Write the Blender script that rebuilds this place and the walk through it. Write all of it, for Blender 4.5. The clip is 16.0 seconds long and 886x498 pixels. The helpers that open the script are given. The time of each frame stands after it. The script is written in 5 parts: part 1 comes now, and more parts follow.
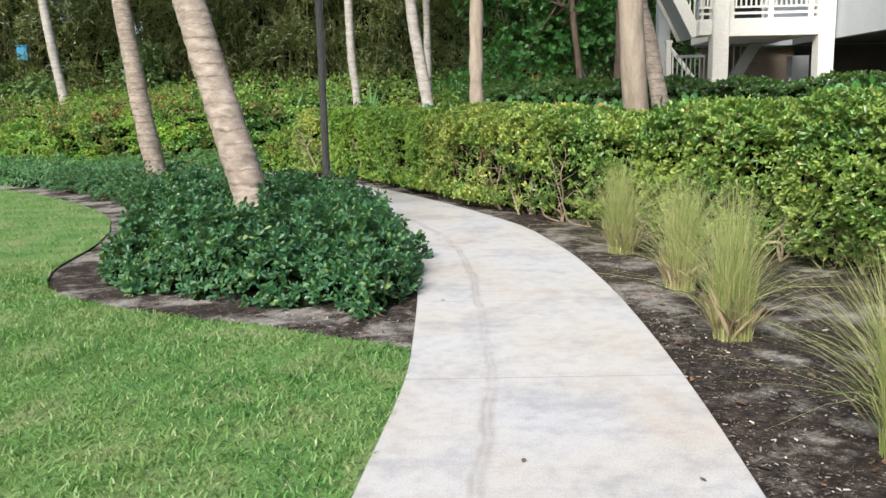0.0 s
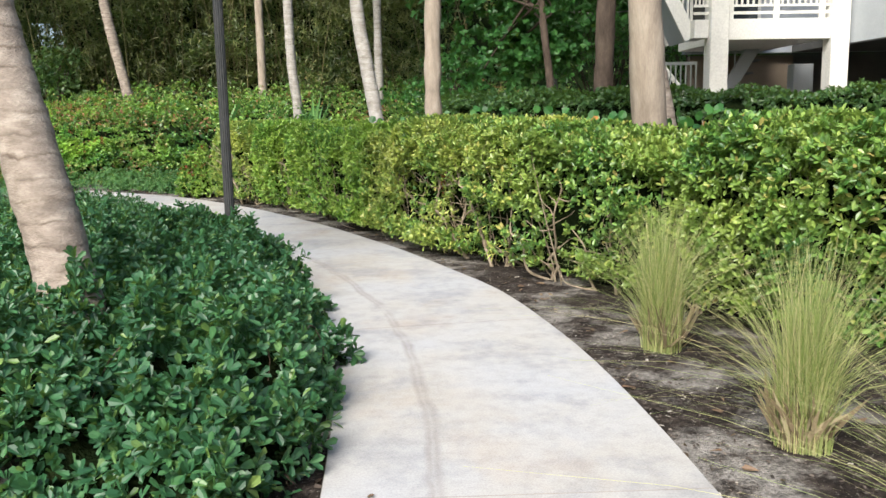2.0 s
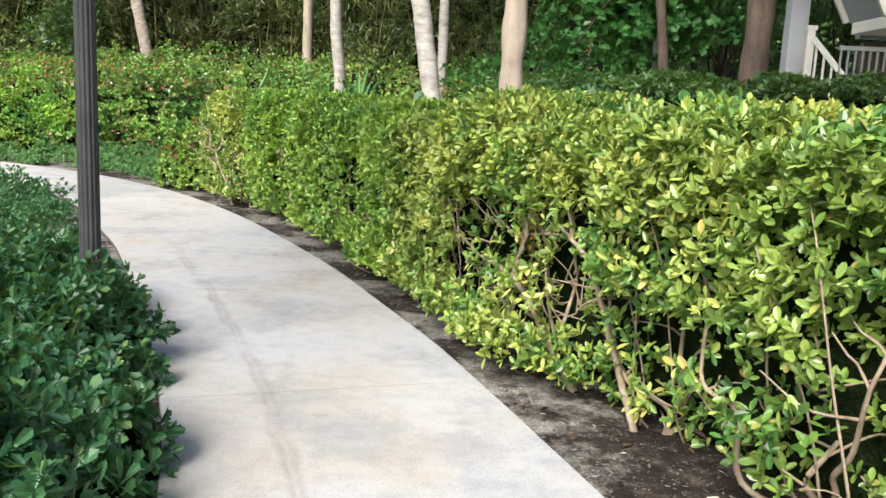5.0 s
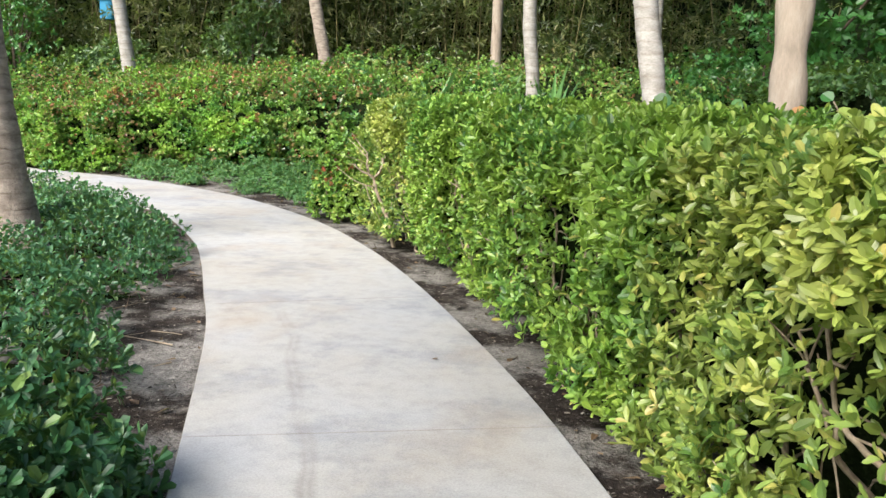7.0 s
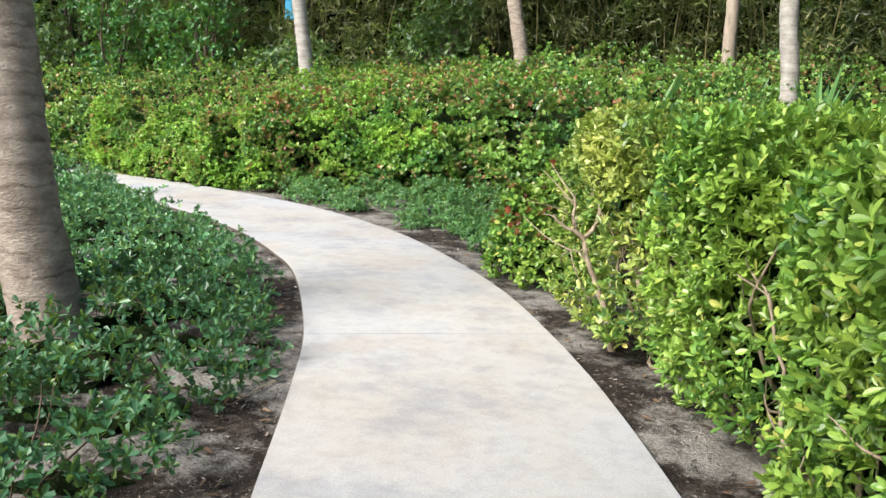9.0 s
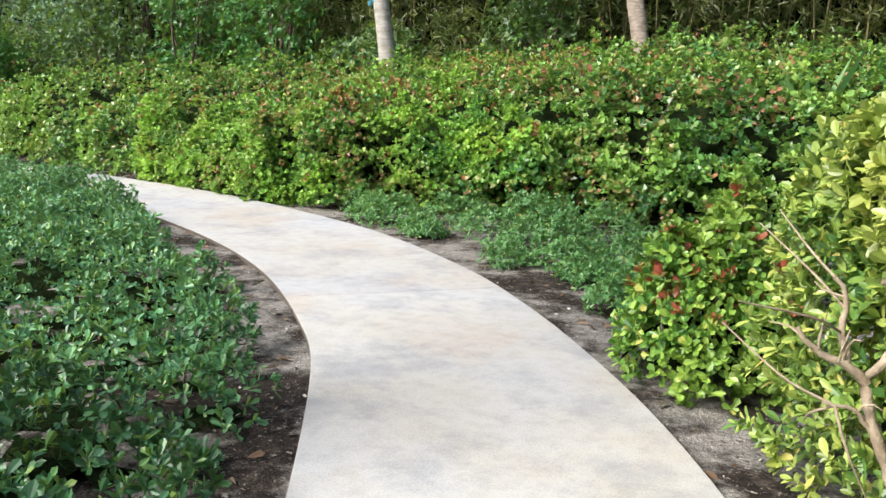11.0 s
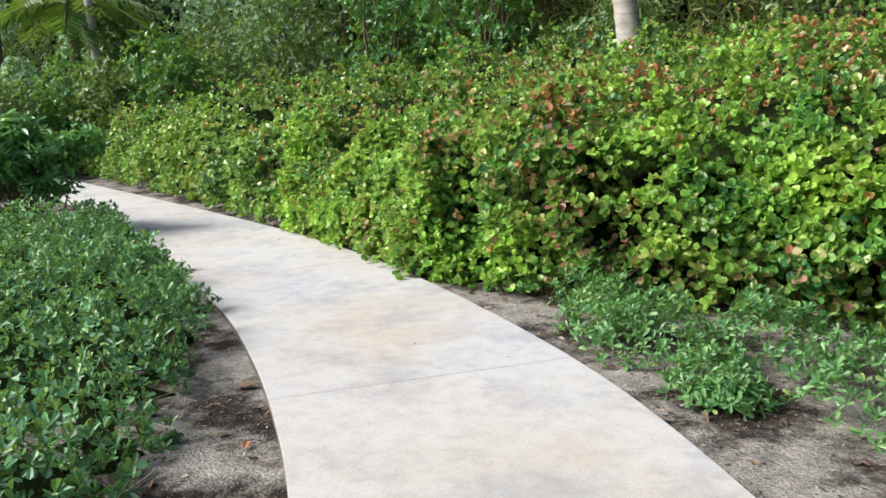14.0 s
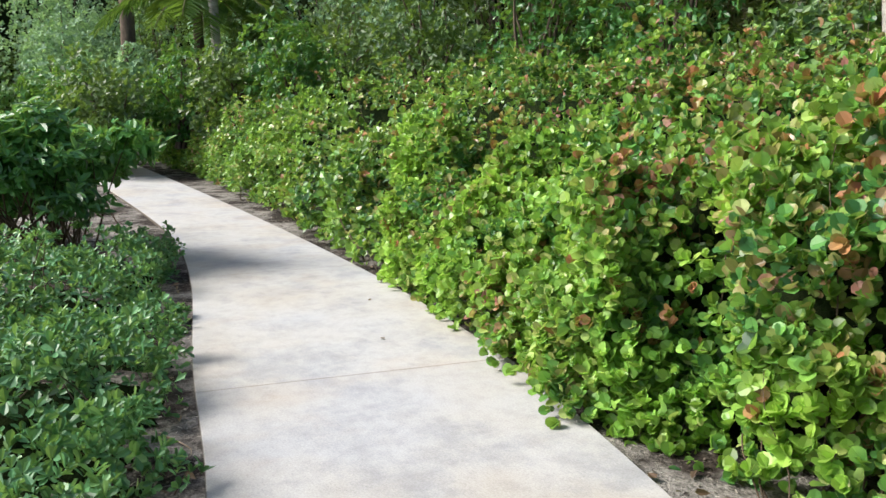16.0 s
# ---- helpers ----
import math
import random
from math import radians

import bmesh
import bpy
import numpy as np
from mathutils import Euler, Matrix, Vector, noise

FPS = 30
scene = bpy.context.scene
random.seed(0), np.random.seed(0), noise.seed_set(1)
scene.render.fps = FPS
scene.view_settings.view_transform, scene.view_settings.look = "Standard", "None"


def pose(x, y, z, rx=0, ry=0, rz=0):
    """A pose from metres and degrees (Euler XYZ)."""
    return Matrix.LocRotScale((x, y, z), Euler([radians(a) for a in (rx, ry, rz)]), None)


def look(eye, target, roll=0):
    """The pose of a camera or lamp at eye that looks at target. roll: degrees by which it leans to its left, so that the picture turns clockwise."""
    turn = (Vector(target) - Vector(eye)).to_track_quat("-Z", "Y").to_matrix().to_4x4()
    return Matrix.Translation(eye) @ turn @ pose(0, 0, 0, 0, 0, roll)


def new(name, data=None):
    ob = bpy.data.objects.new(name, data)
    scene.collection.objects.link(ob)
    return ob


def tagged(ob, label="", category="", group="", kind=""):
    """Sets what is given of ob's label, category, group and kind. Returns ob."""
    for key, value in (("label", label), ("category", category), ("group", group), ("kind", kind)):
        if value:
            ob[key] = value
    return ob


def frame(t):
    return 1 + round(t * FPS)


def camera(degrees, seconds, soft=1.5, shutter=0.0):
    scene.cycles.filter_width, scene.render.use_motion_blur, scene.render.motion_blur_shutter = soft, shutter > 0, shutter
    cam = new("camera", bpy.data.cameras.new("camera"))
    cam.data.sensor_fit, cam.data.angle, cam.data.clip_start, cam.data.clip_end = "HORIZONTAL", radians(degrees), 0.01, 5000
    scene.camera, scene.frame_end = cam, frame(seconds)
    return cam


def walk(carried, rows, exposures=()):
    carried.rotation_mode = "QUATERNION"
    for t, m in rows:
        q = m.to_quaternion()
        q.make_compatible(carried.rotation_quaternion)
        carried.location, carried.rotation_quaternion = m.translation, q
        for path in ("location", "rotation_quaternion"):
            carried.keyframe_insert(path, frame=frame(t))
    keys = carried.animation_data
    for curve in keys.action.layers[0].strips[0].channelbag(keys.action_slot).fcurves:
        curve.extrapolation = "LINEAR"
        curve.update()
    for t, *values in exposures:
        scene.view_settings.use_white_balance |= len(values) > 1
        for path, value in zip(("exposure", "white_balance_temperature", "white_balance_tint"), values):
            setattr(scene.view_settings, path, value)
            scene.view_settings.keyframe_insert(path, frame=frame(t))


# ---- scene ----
cam = camera(55.8, 16.0, soft=1.5)
PATH = [
    (0, (0.023, 0.046, 1.373), (0.016, 2.017, 1.035), -1.4),
    (0.5, (-0.001, 0.755, 1.377), (0.055, 2.726, 1.042), -1.1),
    (1, (0.014, 1.473, 1.374), (0.185, 3.434, 1.021), -1.5),
    (1.5, (0.031, 2.274, 1.347), (0.199, 4.233, 0.981), -0.3),
    (2, (0.133, 2.972, 1.359), (0.23, 4.946, 1.051), -1.1),
    (2.5, (0.196, 3.678, 1.339), (0.33, 5.651, 1.037), -0.9),
    (3, (0.244, 4.432, 1.337), (0.32, 6.406, 1.023), -0.5),
    (3.2, (0.28, 4.681, 1.358), (0.31, 6.657, 1.046), 0.4),
    (5.3, (0.173, 7.738, 1.278), (0.133, 9.709, 0.941), 2.8),
    (5.5, (0.157, 7.97, 1.29), (0.086, 9.94, 0.954), 2.5),
    (6, (0.075, 8.674, 1.288), (-0.193, 10.623, 0.93), 2.2),
    (6.5, (-0.095, 9.381, 1.298), (-0.416, 11.324, 0.952), 1.6),
    (7, (-0.296, 10.09, 1.295), (-0.767, 12.004, 0.958), 1.8),
    (7.5, (-0.504, 10.782, 1.305), (-1.088, 12.663, 0.961), 1.5),
    (8, (-0.75, 11.478, 1.293), (-1.394, 13.337, 0.931), 2.8),
    (8.5, (-1.037, 12.126, 1.327), (-1.749, 13.962, 0.977), 1.8),
    (8.7, (-1.175, 12.453, 1.348), (-1.981, 14.251, 1.006), 2.1),
    (10.8, (-2.37, 14.893, 1.308), (-3.438, 16.545, 0.944), 1.4),
    (11, (-2.554, 15.148, 1.312), (-3.655, 16.78, 0.957), 1.2),
    (11.5, (-2.904, 15.7, 1.333), (-4.073, 17.287, 0.994), 0.9),
    (12, (-3.373, 16.337, 1.329), (-4.603, 17.879, 0.998), 1.3),
    (12.5, (-3.793, 16.962, 1.336), (-5.056, 18.478, 1.006), 0.3),
    (13, (-4.272, 17.555, 1.322), (-5.597, 19.009, 0.959), -1.2),
    (13.5, (-4.743, 18.072, 1.337), (-6.189, 19.404, 0.971), -2.5),
    (14, (-5.281, 18.554, 1.351), (-6.799, 19.809, 1.0), -2.1),
    (14.5, (-5.852, 19.033, 1.353), (-7.449, 20.19, 1.02), -2.0),
    (15, (-6.45, 19.448, 1.35), (-8.098, 20.534, 1.028), -1.2),
    (15.5, (-7.064, 19.861, 1.341), (-8.745, 20.896, 1.017), -0.8),
    (16, (-7.71, 20.247, 1.327), (-9.415, 21.236, 0.99), -0.3),
]
walk(cam, [(t, look(eye, target, roll)) for t, eye, target, roll in PATH],
     [(0, 1.13), (2.5, 1.21), (5.5, 1.41), (8.5, 1.36), (11.5, 1.32), (13.5, 1.22), (16, 1.20)])

from mathutils import geometry

# ---- light ----
SUN_AZ, SUN_EL = 206.0, 42.0  # compass-like angle from +y towards +x, and height
sun_dir = Vector((math.sin(radians(SUN_AZ)) * math.cos(radians(SUN_EL)),
                  math.cos(radians(SUN_AZ)) * math.cos(radians(SUN_EL)), math.sin(radians(SUN_EL))))
world = bpy.data.worlds.new("world")
scene.world = world
world.use_nodes = True
wt = world.node_tree
sky = wt.nodes.new("ShaderNodeTexSky")
sky.sky_type, sky.sun_disc = "NISHITA", False
sky.sun_elevation, sky.sun_rotation = radians(SUN_EL), radians(SUN_AZ)
sky.air_density, sky.dust_density, sky.ozone_density = 1.0, 3.0, 1.0
wt.links.new(sky.outputs[0], wt.nodes["Background"].inputs[0])
wt.nodes["Background"].inputs[1].default_value = 0.095
sun = new("sun", bpy.data.lights.new("sun", "SUN"))
sun.data.energy, sun.data.angle, sun.data.color = 3.0, radians(26), (1.0, 0.96, 0.89)
sun.matrix_world = look(sun_dir * 60, (0, 0, 0))
scene.view_settings.exposure = 1.28

rng = np.random.default_rng(7)


# ---- materials ----
def material(name, rough=0.6, spec=0.4):
    m = bpy.data.materials.new(name)
    m.use_nodes = True
    p = m.node_tree.nodes["Principled BSDF"]
    p.inputs["Roughness"].default_value = rough
    p.inputs["Specular IOR Level"].default_value = spec
    return m, m.node_tree, p


def node(t, kind, **values):
    n = t.nodes.new(kind)
    for k, v in values.items():
        n.inputs[k.replace("_", " ")].default_value = v
    return n


def ramp(t, source, stops):
    r = t.nodes.new("ShaderNodeValToRGB")
    e = r.color_ramp.elements
    while len(e) < len(stops):
        e.new(0.5)
    for el, (at, c) in zip(e, stops):
        el.position, el.color = at, (*c, 1) if len(c) == 3 else c
    t.links.new(source, r.inputs[0])
    return r


def coords(t, scale=1.0, stretch=None):
    g = t.nodes.new("ShaderNodeNewGeometry")
    m = t.nodes.new("ShaderNodeMapping")
    m.inputs["Scale"].default_value = stretch or (scale, scale, scale)
    t.links.new(g.outputs["Position"], m.inputs["Vector"])
    return m.outputs[0]


def noise_tex(t, scale, detail=4, rough=0.6, stretch=None):
    n = node(t, "ShaderNodeTexNoise", Scale=scale, Detail=detail, Roughness=rough)
    t.links.new(coords(t, 1.0, stretch), n.inputs["Vector"])
    return n.outputs["Fac"]


def mix(t, fac, a, b, blend="MIX"):
    m = t.nodes.new("ShaderNodeMix")
    m.data_type, m.blend_type = "RGBA", blend
    for sock, v in ((m.inputs[0], fac), (m.inputs[6], a), (m.inputs[7], b)):
        if isinstance(v, (int, float)):
            sock.default_value = v
        elif isinstance(v, tuple):
            sock.default_value = (*v, 1)
        else:
            t.links.new(v, sock)
    return m.outputs[2]


def bump(t, p, height, strength=0.4, distance=0.01):
    b = node(t, "ShaderNodeBump", Strength=strength, Distance=distance)
    t.links.new(height, b.inputs["Height"])
    t.links.new(b.outputs[0], p.inputs["Normal"])


def leaf_material(name, stops, patch=None, patch_scale=1.2, rough=0.42, through_light=0.3, flush=None):
    """Leaves: each one its own shade, with wide patches of another tone, and some light let through."""
    m, t, p = material(name, rough, 0.5)
    g = t.nodes.new("ShaderNodeNewGeometry")
    c = ramp(t, g.outputs["Random Per Island"], stops).outputs[0]
    if patch:
        n = ramp(t, noise_tex(t, patch_scale, 3), [(0.42, (0, 0, 0)), (0.68, (1, 1, 1))]).outputs[0]
        c = mix(t, n, c, mix(t, 0.68, c, patch))
    if flush:  # reddish new leaves, gathered in drifts
        drift = ramp(t, noise_tex(t, 0.75, 3), [(0.44, (0, 0, 0)), (0.60, (1, 1, 1))]).outputs[0]
        some = ramp(t, g.outputs["Random Per Island"], [(0.69, (0, 0, 0)), (0.72, (1, 1, 1)), (0.92, (1, 1, 1)), (0.93, (0, 0, 0))]).outputs[0]
        c = mix(t, mix(t, 1.0, drift, some, "MULTIPLY"), c, flush)
    vein = noise_tex(t, 60, 2)
    c = mix(t, 0.35, c, ramp(t, vein, [(0.3, (0.6, 0.6, 0.6)), (0.7, (1, 1, 1))]).outputs[0], "MULTIPLY")
    t.links.new(c, p.inputs["Base Color"])
    tr = t.nodes.new("ShaderNodeBsdfTranslucent")
    t.links.new(mix(t, 0.5, c, (0.35, 0.55, 0.05), "MIX"), tr.inputs[0])
    ms = t.nodes.new("ShaderNodeMixShader")
    ms.inputs[0].default_value = through_light
    t.links.new(p.outputs[0], ms.inputs[1])
    t.links.new(tr.outputs[0], ms.inputs[2])
    t.links.new(ms.outputs[0], t.nodes["Material Output"].inputs["Surface"])
    return m


def surface(name, stops, scale=3.0, fine=60.0, rough=0.8, depth=0.01, strength=0.5, stretch=None, spec=0.3):
    m, t, p = material(name, rough, spec)
    a, b = noise_tex(t, scale, 5, 0.6, stretch), noise_tex(t, fine, 3, 0.6, stretch)
    c = ramp(t, a, stops).outputs[0]
    c = mix(t, 0.5, c, ramp(t, b, [(0.3, (0.62, 0.62, 0.62)), (0.7, (1, 1, 1))]).outputs[0], "MULTIPLY")
    t.links.new(c, p.inputs["Base Color"])
    bump(t, p, b, strength, depth)
    return m


M_HEDGE = leaf_material("hedge_leaf", [(0, (0.031, 0.096, 0.026)), (0.35, (0.097, 0.218, 0.048)), (0.7, (0.268, 0.406, 0.088)), (0.93, (0.427, 0.508, 0.121)), (1, (0.578, 0.477, 0.156))],
                        (0.502, 0.508, 0.121), 1.6, 0.38, 0.30)
M_HEDGE_FRESH = leaf_material("fresh_hedge_leaf", [(0, (0.026, 0.091, 0.022)), (0.35, (0.084, 0.219, 0.041)), (0.7, (0.223, 0.426, 0.075)), (0.95, (0.378, 0.554, 0.103)), (1, (0.555, 0.479, 0.137))],
                              (0.401, 0.543, 0.096), 1.6, 0.36, 0.30)
M_HEDGE_DEEP = leaf_material("deep_green_hedge_leaf", [(0, (0.024, 0.074, 0.021)), (0.4, (0.067, 0.172, 0.038)), (0.75, (0.162, 0.315, 0.064)), (0.95, (0.312, 0.428, 0.096)), (1, (0.428, 0.309, 0.117))],
                             (0.336, 0.416, 0.088), 1.6, 0.36, 0.28)
M_SHRUB = leaf_material("shrub_leaf", [(0, (0.017, 0.066, 0.032)), (0.5, (0.033, 0.115, 0.048)), (0.88, (0.066, 0.181, 0.062)), (1, (0.174, 0.264, 0.065))],
                        (0.040, 0.140, 0.062), 1.4, 0.43, 0.22)
M_SHRUB_PALE = leaf_material("greyish_shrub_leaf", [(0, (0.017, 0.075, 0.044)), (0.5, (0.055, 0.182, 0.086)), (0.85, (0.157, 0.376, 0.156)), (1, (0.340, 0.473, 0.172))],
                             (0.134, 0.328, 0.133), 1.6, 0.40, 0.28)
M_WEED = leaf_material("weed_leaf", [(0, (0.036, 0.118, 0.043)), (0.6, (0.088, 0.235, 0.074)), (0.95, (0.175, 0.350, 0.114)), (1, (0.310, 0.320, 0.094))],
                       (0.130, 0.300, 0.110), 2.0)
M_COCO = leaf_material("cocoplum_leaf", [(0, (0.015, 0.068, 0.026)), (0.35, (0.048, 0.176, 0.055)), (0.65, (0.154, 0.410, 0.092)), (0.92, (0.356, 0.656, 0.137)), (1, (0.451, 0.421, 0.221))],
                       (0.498, 0.750, 0.110), 1.7, 0.37, 0.42, (0.392, 0.153, 0.145))
# Darker copy of the cocoplum leaf: far-bank shade put into its colours
M_COCO_SHADED = leaf_material("shade_painted_cocoplum_leaf", [(0, (0.016, 0.064, 0.025)), (0.4, (0.051, 0.161, 0.046)), (0.75, (0.148, 0.346, 0.079)), (0.95, (0.297, 0.539, 0.106)), (1, (0.405, 0.346, 0.160))],
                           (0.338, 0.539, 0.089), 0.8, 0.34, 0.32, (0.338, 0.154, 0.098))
M_COCO_RED = leaf_material("cocoplum_young_leaf", [(0, (0.20, 0.22, 0.05)), (0.35, (0.32, 0.16, 0.065)), (0.7, (0.33, 0.13, 0.07)), (1, (0.42, 0.24, 0.10))],
                           None, 1, 0.34, 0.2)
M_FARLEFT = leaf_material("feathery_leaf", [(0, (0.066, 0.155, 0.111)), (0.5, (0.166, 0.320, 0.185)), (1, (0.376, 0.552, 0.334))], (0.287, 0.442, 0.296), 0.5, 0.65)
M_BACKHEDGE = leaf_material("dull_hedge_leaf", [(0, (0.017, 0.055, 0.019)), (0.6, (0.038, 0.105, 0.029)), (1, (0.103, 0.190, 0.052))], (0.056, 0.120, 0.031), 1.0, 0.42)
M_BACK = leaf_material("tree_leaf", [(0, (0.014, 0.048, 0.019)), (0.5, (0.044, 0.110, 0.034)), (1, (0.150, 0.260, 0.080))], (0.130, 0.190, 0.060), 0.6, 0.42)
M_BAMBOO = leaf_material("bamboo_leaf", [(0, (0.014, 0.034, 0.013)), (0.5, (0.055, 0.088, 0.028)), (0.85, (0.150, 0.185, 0.062)), (1, (0.300, 0.290, 0.130))], (0.200, 0.200, 0.075), 0.7, 0.42)
M_BROAD = leaf_material("broad_leaf", [(0, (0.021, 0.095, 0.024)), (0.6, (0.049, 0.180, 0.040)), (1, (0.097, 0.276, 0.067))], (0.040, 0.159, 0.040), 0.6, 0.4)
M_LEGGY = leaf_material("fresh_broad_leaf", [(0, (0.024, 0.095, 0.040)), (0.5, (0.070, 0.220, 0.075)), (1, (0.200, 0.450, 0.130))], (0.110, 0.340, 0.090), 1.6, 0.30)
M_TUFT = leaf_material("tuft_blade", [(0, (0.171, 0.248, 0.069)), (0.5, (0.354, 0.413, 0.150)), (0.8, (0.512, 0.507, 0.237)), (1, (0.634, 0.531, 0.312))], None, 1, 0.5)
M_GRASS = leaf_material("lawn_blade", [(0, (0.022, 0.087, 0.021)), (0.4, (0.060, 0.184, 0.042)), (0.78, (0.146, 0.316, 0.081)), (0.92, (0.258, 0.352, 0.142)), (1, (0.378, 0.388, 0.218))],
                        (0.237, 0.321, 0.119), 1.1, 0.5)
M_FROND = leaf_material("palm_leaf", [(0, (0.03, 0.09, 0.02)), (1, (0.09, 0.18, 0.04))], None, 1, 0.4)
M_DRY = leaf_material("dry_leaf", [(0, (0.06, 0.035, 0.022)), (0.6, (0.13, 0.075, 0.045)), (0.93, (0.22, 0.14, 0.085)), (1, (0.33, 0.13, 0.06))], None, 1, 0.6, 0.1)
M_DRYBLADE = leaf_material("dead_blade", [(0, (0.13, 0.095, 0.055)), (0.6, (0.27, 0.21, 0.125)), (1, (0.42, 0.36, 0.22))], None, 1, 0.6, 0.15)
M_ORANGE = leaf_material("orange_leaf", [(0, (0.42, 0.16, 0.05)), (1, (0.50, 0.24, 0.06))], None, 1, 0.45, 0.25)
M_YOUNG_RED = leaf_material("deep_red_young_leaf", [(0, (0.13, 0.030, 0.022)), (0.6, (0.30, 0.060, 0.040)), (1, (0.38, 0.15, 0.06))], None, 1, 0.36, 0.25)
M_DEADRED = leaf_material("dead_red_leaf", [(0, (0.20, 0.035, 0.02)), (0.6, (0.36, 0.07, 0.035)), (1, (0.42, 0.14, 0.06))], None, 1, 0.5, 0.15)
M_CHIP = leaf_material("mulch_chip", [(0, (0.022, 0.017, 0.014)), (0.5, (0.075, 0.056, 0.045)), (0.8, (0.20, 0.165, 0.135)), (1, (0.46, 0.43, 0.38))], None, 1, 0.8, 0.0)
# Near-black: the shade inside hedges and shrubs, put into the colour
M_INNER_SHADE = surface("painted_inner_shade", [(0.3, (0.006, 0.012, 0.005)), (0.7, (0.018, 0.026, 0.010))], 9, 40, 0.95, 0.03, 0.9, None, 0.0)
# Near-black: the wood's shaded depth painted as a plain colour
M_FAR_SHADE = surface("painted_thicket_shade", [(0.3, (0.004, 0.008, 0.004)), (0.7, (0.014, 0.022, 0.008))], 2, 14, 0.95, 0.05, 0.5, None, 0.0)
M_TWIG = surface("twig_bark", [(0.3, (0.20, 0.15, 0.10)), (0.7, (0.42, 0.35, 0.26))], 14, 90, 0.8)
M_DARKTWIG = surface("dark_twig", [(0.3, (0.06, 0.04, 0.025)), (0.7, (0.14, 0.10, 0.07))], 14, 90, 0.8)
M_PALM = surface("palm_bark", [(0.25, (0.157, 0.125, 0.101)), (0.5, (0.280, 0.234, 0.196)), (0.75, (0.437, 0.382, 0.323))], 7, 45, 0.88, 0.012, 0.8, (1, 1, 2.2))


def ring_scars(m, spacing, strength):
    """Darker leaf scars round a palm trunk."""
    t = m.node_tree
    p = t.nodes["Principled BSDF"]
    old = p.inputs["Base Color"].links[0].from_socket
    w = node(t, "ShaderNodeTexWave", Scale=0.314 / spacing, Distortion=2.4, Detail=4.0, Detail_Scale=3.5)
    w.bands_direction, w.wave_profile = "Z", "SAW"
    t.links.new(coords(t), w.inputs["Vector"])
    f = ramp(t, w.outputs["Fac"], [(0.0, (strength, strength * 0.9, strength * 0.82)), (0.16, (1, 1, 1)), (0.9, (1, 1, 1)), (1.0, (strength, strength * 0.9, strength * 0.82))]).outputs[0]
    patchy = ramp(t, noise_tex(t, 6, 3), [(0.35, (0.2, 0.2, 0.2)), (0.65, (1, 1, 1))]).outputs[0]
    t.links.new(mix(t, patchy, old, mix(t, 1.0, old, f, "MULTIPLY")), p.inputs["Base Color"])


ring_scars(M_PALM, 0.12, 0.42)
M_PALE = surface("pale_bark", [(0.25, (0.204, 0.187, 0.163)), (0.5, (0.340, 0.323, 0.297)), (0.75, (0.459, 0.442, 0.421))], 5, 40, 0.85, 0.01, 0.5, (1, 1, 1.8))
ring_scars(M_PALE, 0.13, 0.7)
M_BROWN = surface("smooth_brown_bark", [(0.25, (0.188, 0.152, 0.119)), (0.5, (0.312, 0.260, 0.209)), (0.75, (0.417, 0.363, 0.300))], 6, 50, 0.85, 0.01, 0.5, (1.458, 1.372, 0.333))
M_DARKBARK = surface("dark_bark", [(0.3, (0.07, 0.05, 0.04)), (0.7, (0.17, 0.13, 0.10))], 5, 40, 0.9, 0.01, 0.6, (1.4, 1.4, 0.4))
M_CULM = surface("bamboo_culm", [(0.3, (0.070, 0.070, 0.025)), (0.7, (0.175, 0.154, 0.063))], 3, 40, 0.6)
M_SOD = surface("lawn_sod", [(0.3, (0.054, 0.131, 0.031)), (0.5, (0.103, 0.199, 0.052)), (0.7, (0.193, 0.217, 0.104))], 2.2, 50, 0.95, 0.02, 0.8)
M_WHITE = surface("white_paint", [(0.3, (0.76, 0.75, 0.69)), (0.7, (0.84, 0.83, 0.79))], 1.5, 30, 0.6, 0.003, 0.2)
M_GREYWALL = surface("pale_grey_stucco", [(0.3, (0.429, 0.466, 0.496)), (0.7, (0.515, 0.545, 0.568))], 1.0, 60, 0.85, 0.004, 0.3)
M_YELLOW = surface("cream_yellow_stucco", [(0.3, (0.72, 0.60, 0.33)), (0.7, (0.8, 0.68, 0.42))], 1.0, 60, 0.85, 0.004, 0.3)
M_BROWNWALL = surface("brown_wall", [(0.3, (0.20, 0.16, 0.12)), (0.7, (0.28, 0.23, 0.18))], 1.0, 50, 0.85, 0.004, 0.3)
M_CEMENT = surface("garage_concrete", [(0.3, (0.12, 0.12, 0.12)), (0.7, (0.2, 0.2, 0.19))], 1.0, 50, 0.85, 0.004, 0.3)
M_IRON = surface("dark_painted_iron", [(0.3, (0.030, 0.032, 0.034)), (0.7, (0.055, 0.056, 0.058))], 8, 90, 0.45, 0.002, 0.2, None, 0.5)
M_METALRAIL = surface("grey_rail_paint", [(0.3, (0.32, 0.36, 0.35)), (0.7, (0.42, 0.45, 0.44))], 4, 60, 0.5, 0.002, 0.2)
M_BLUE = surface("blue_plastic", [(0.3, (0.03, 0.22, 0.42)), (0.7, (0.05, 0.30, 0.50))], 6, 60, 0.5, 0.001, 0.1)
M_ROOF = surface("pale_roof", [(0.3, (0.45, 0.48, 0.5)), (0.7, (0.58, 0.6, 0.6))], 2, 40, 0.7, 0.003, 0.2)


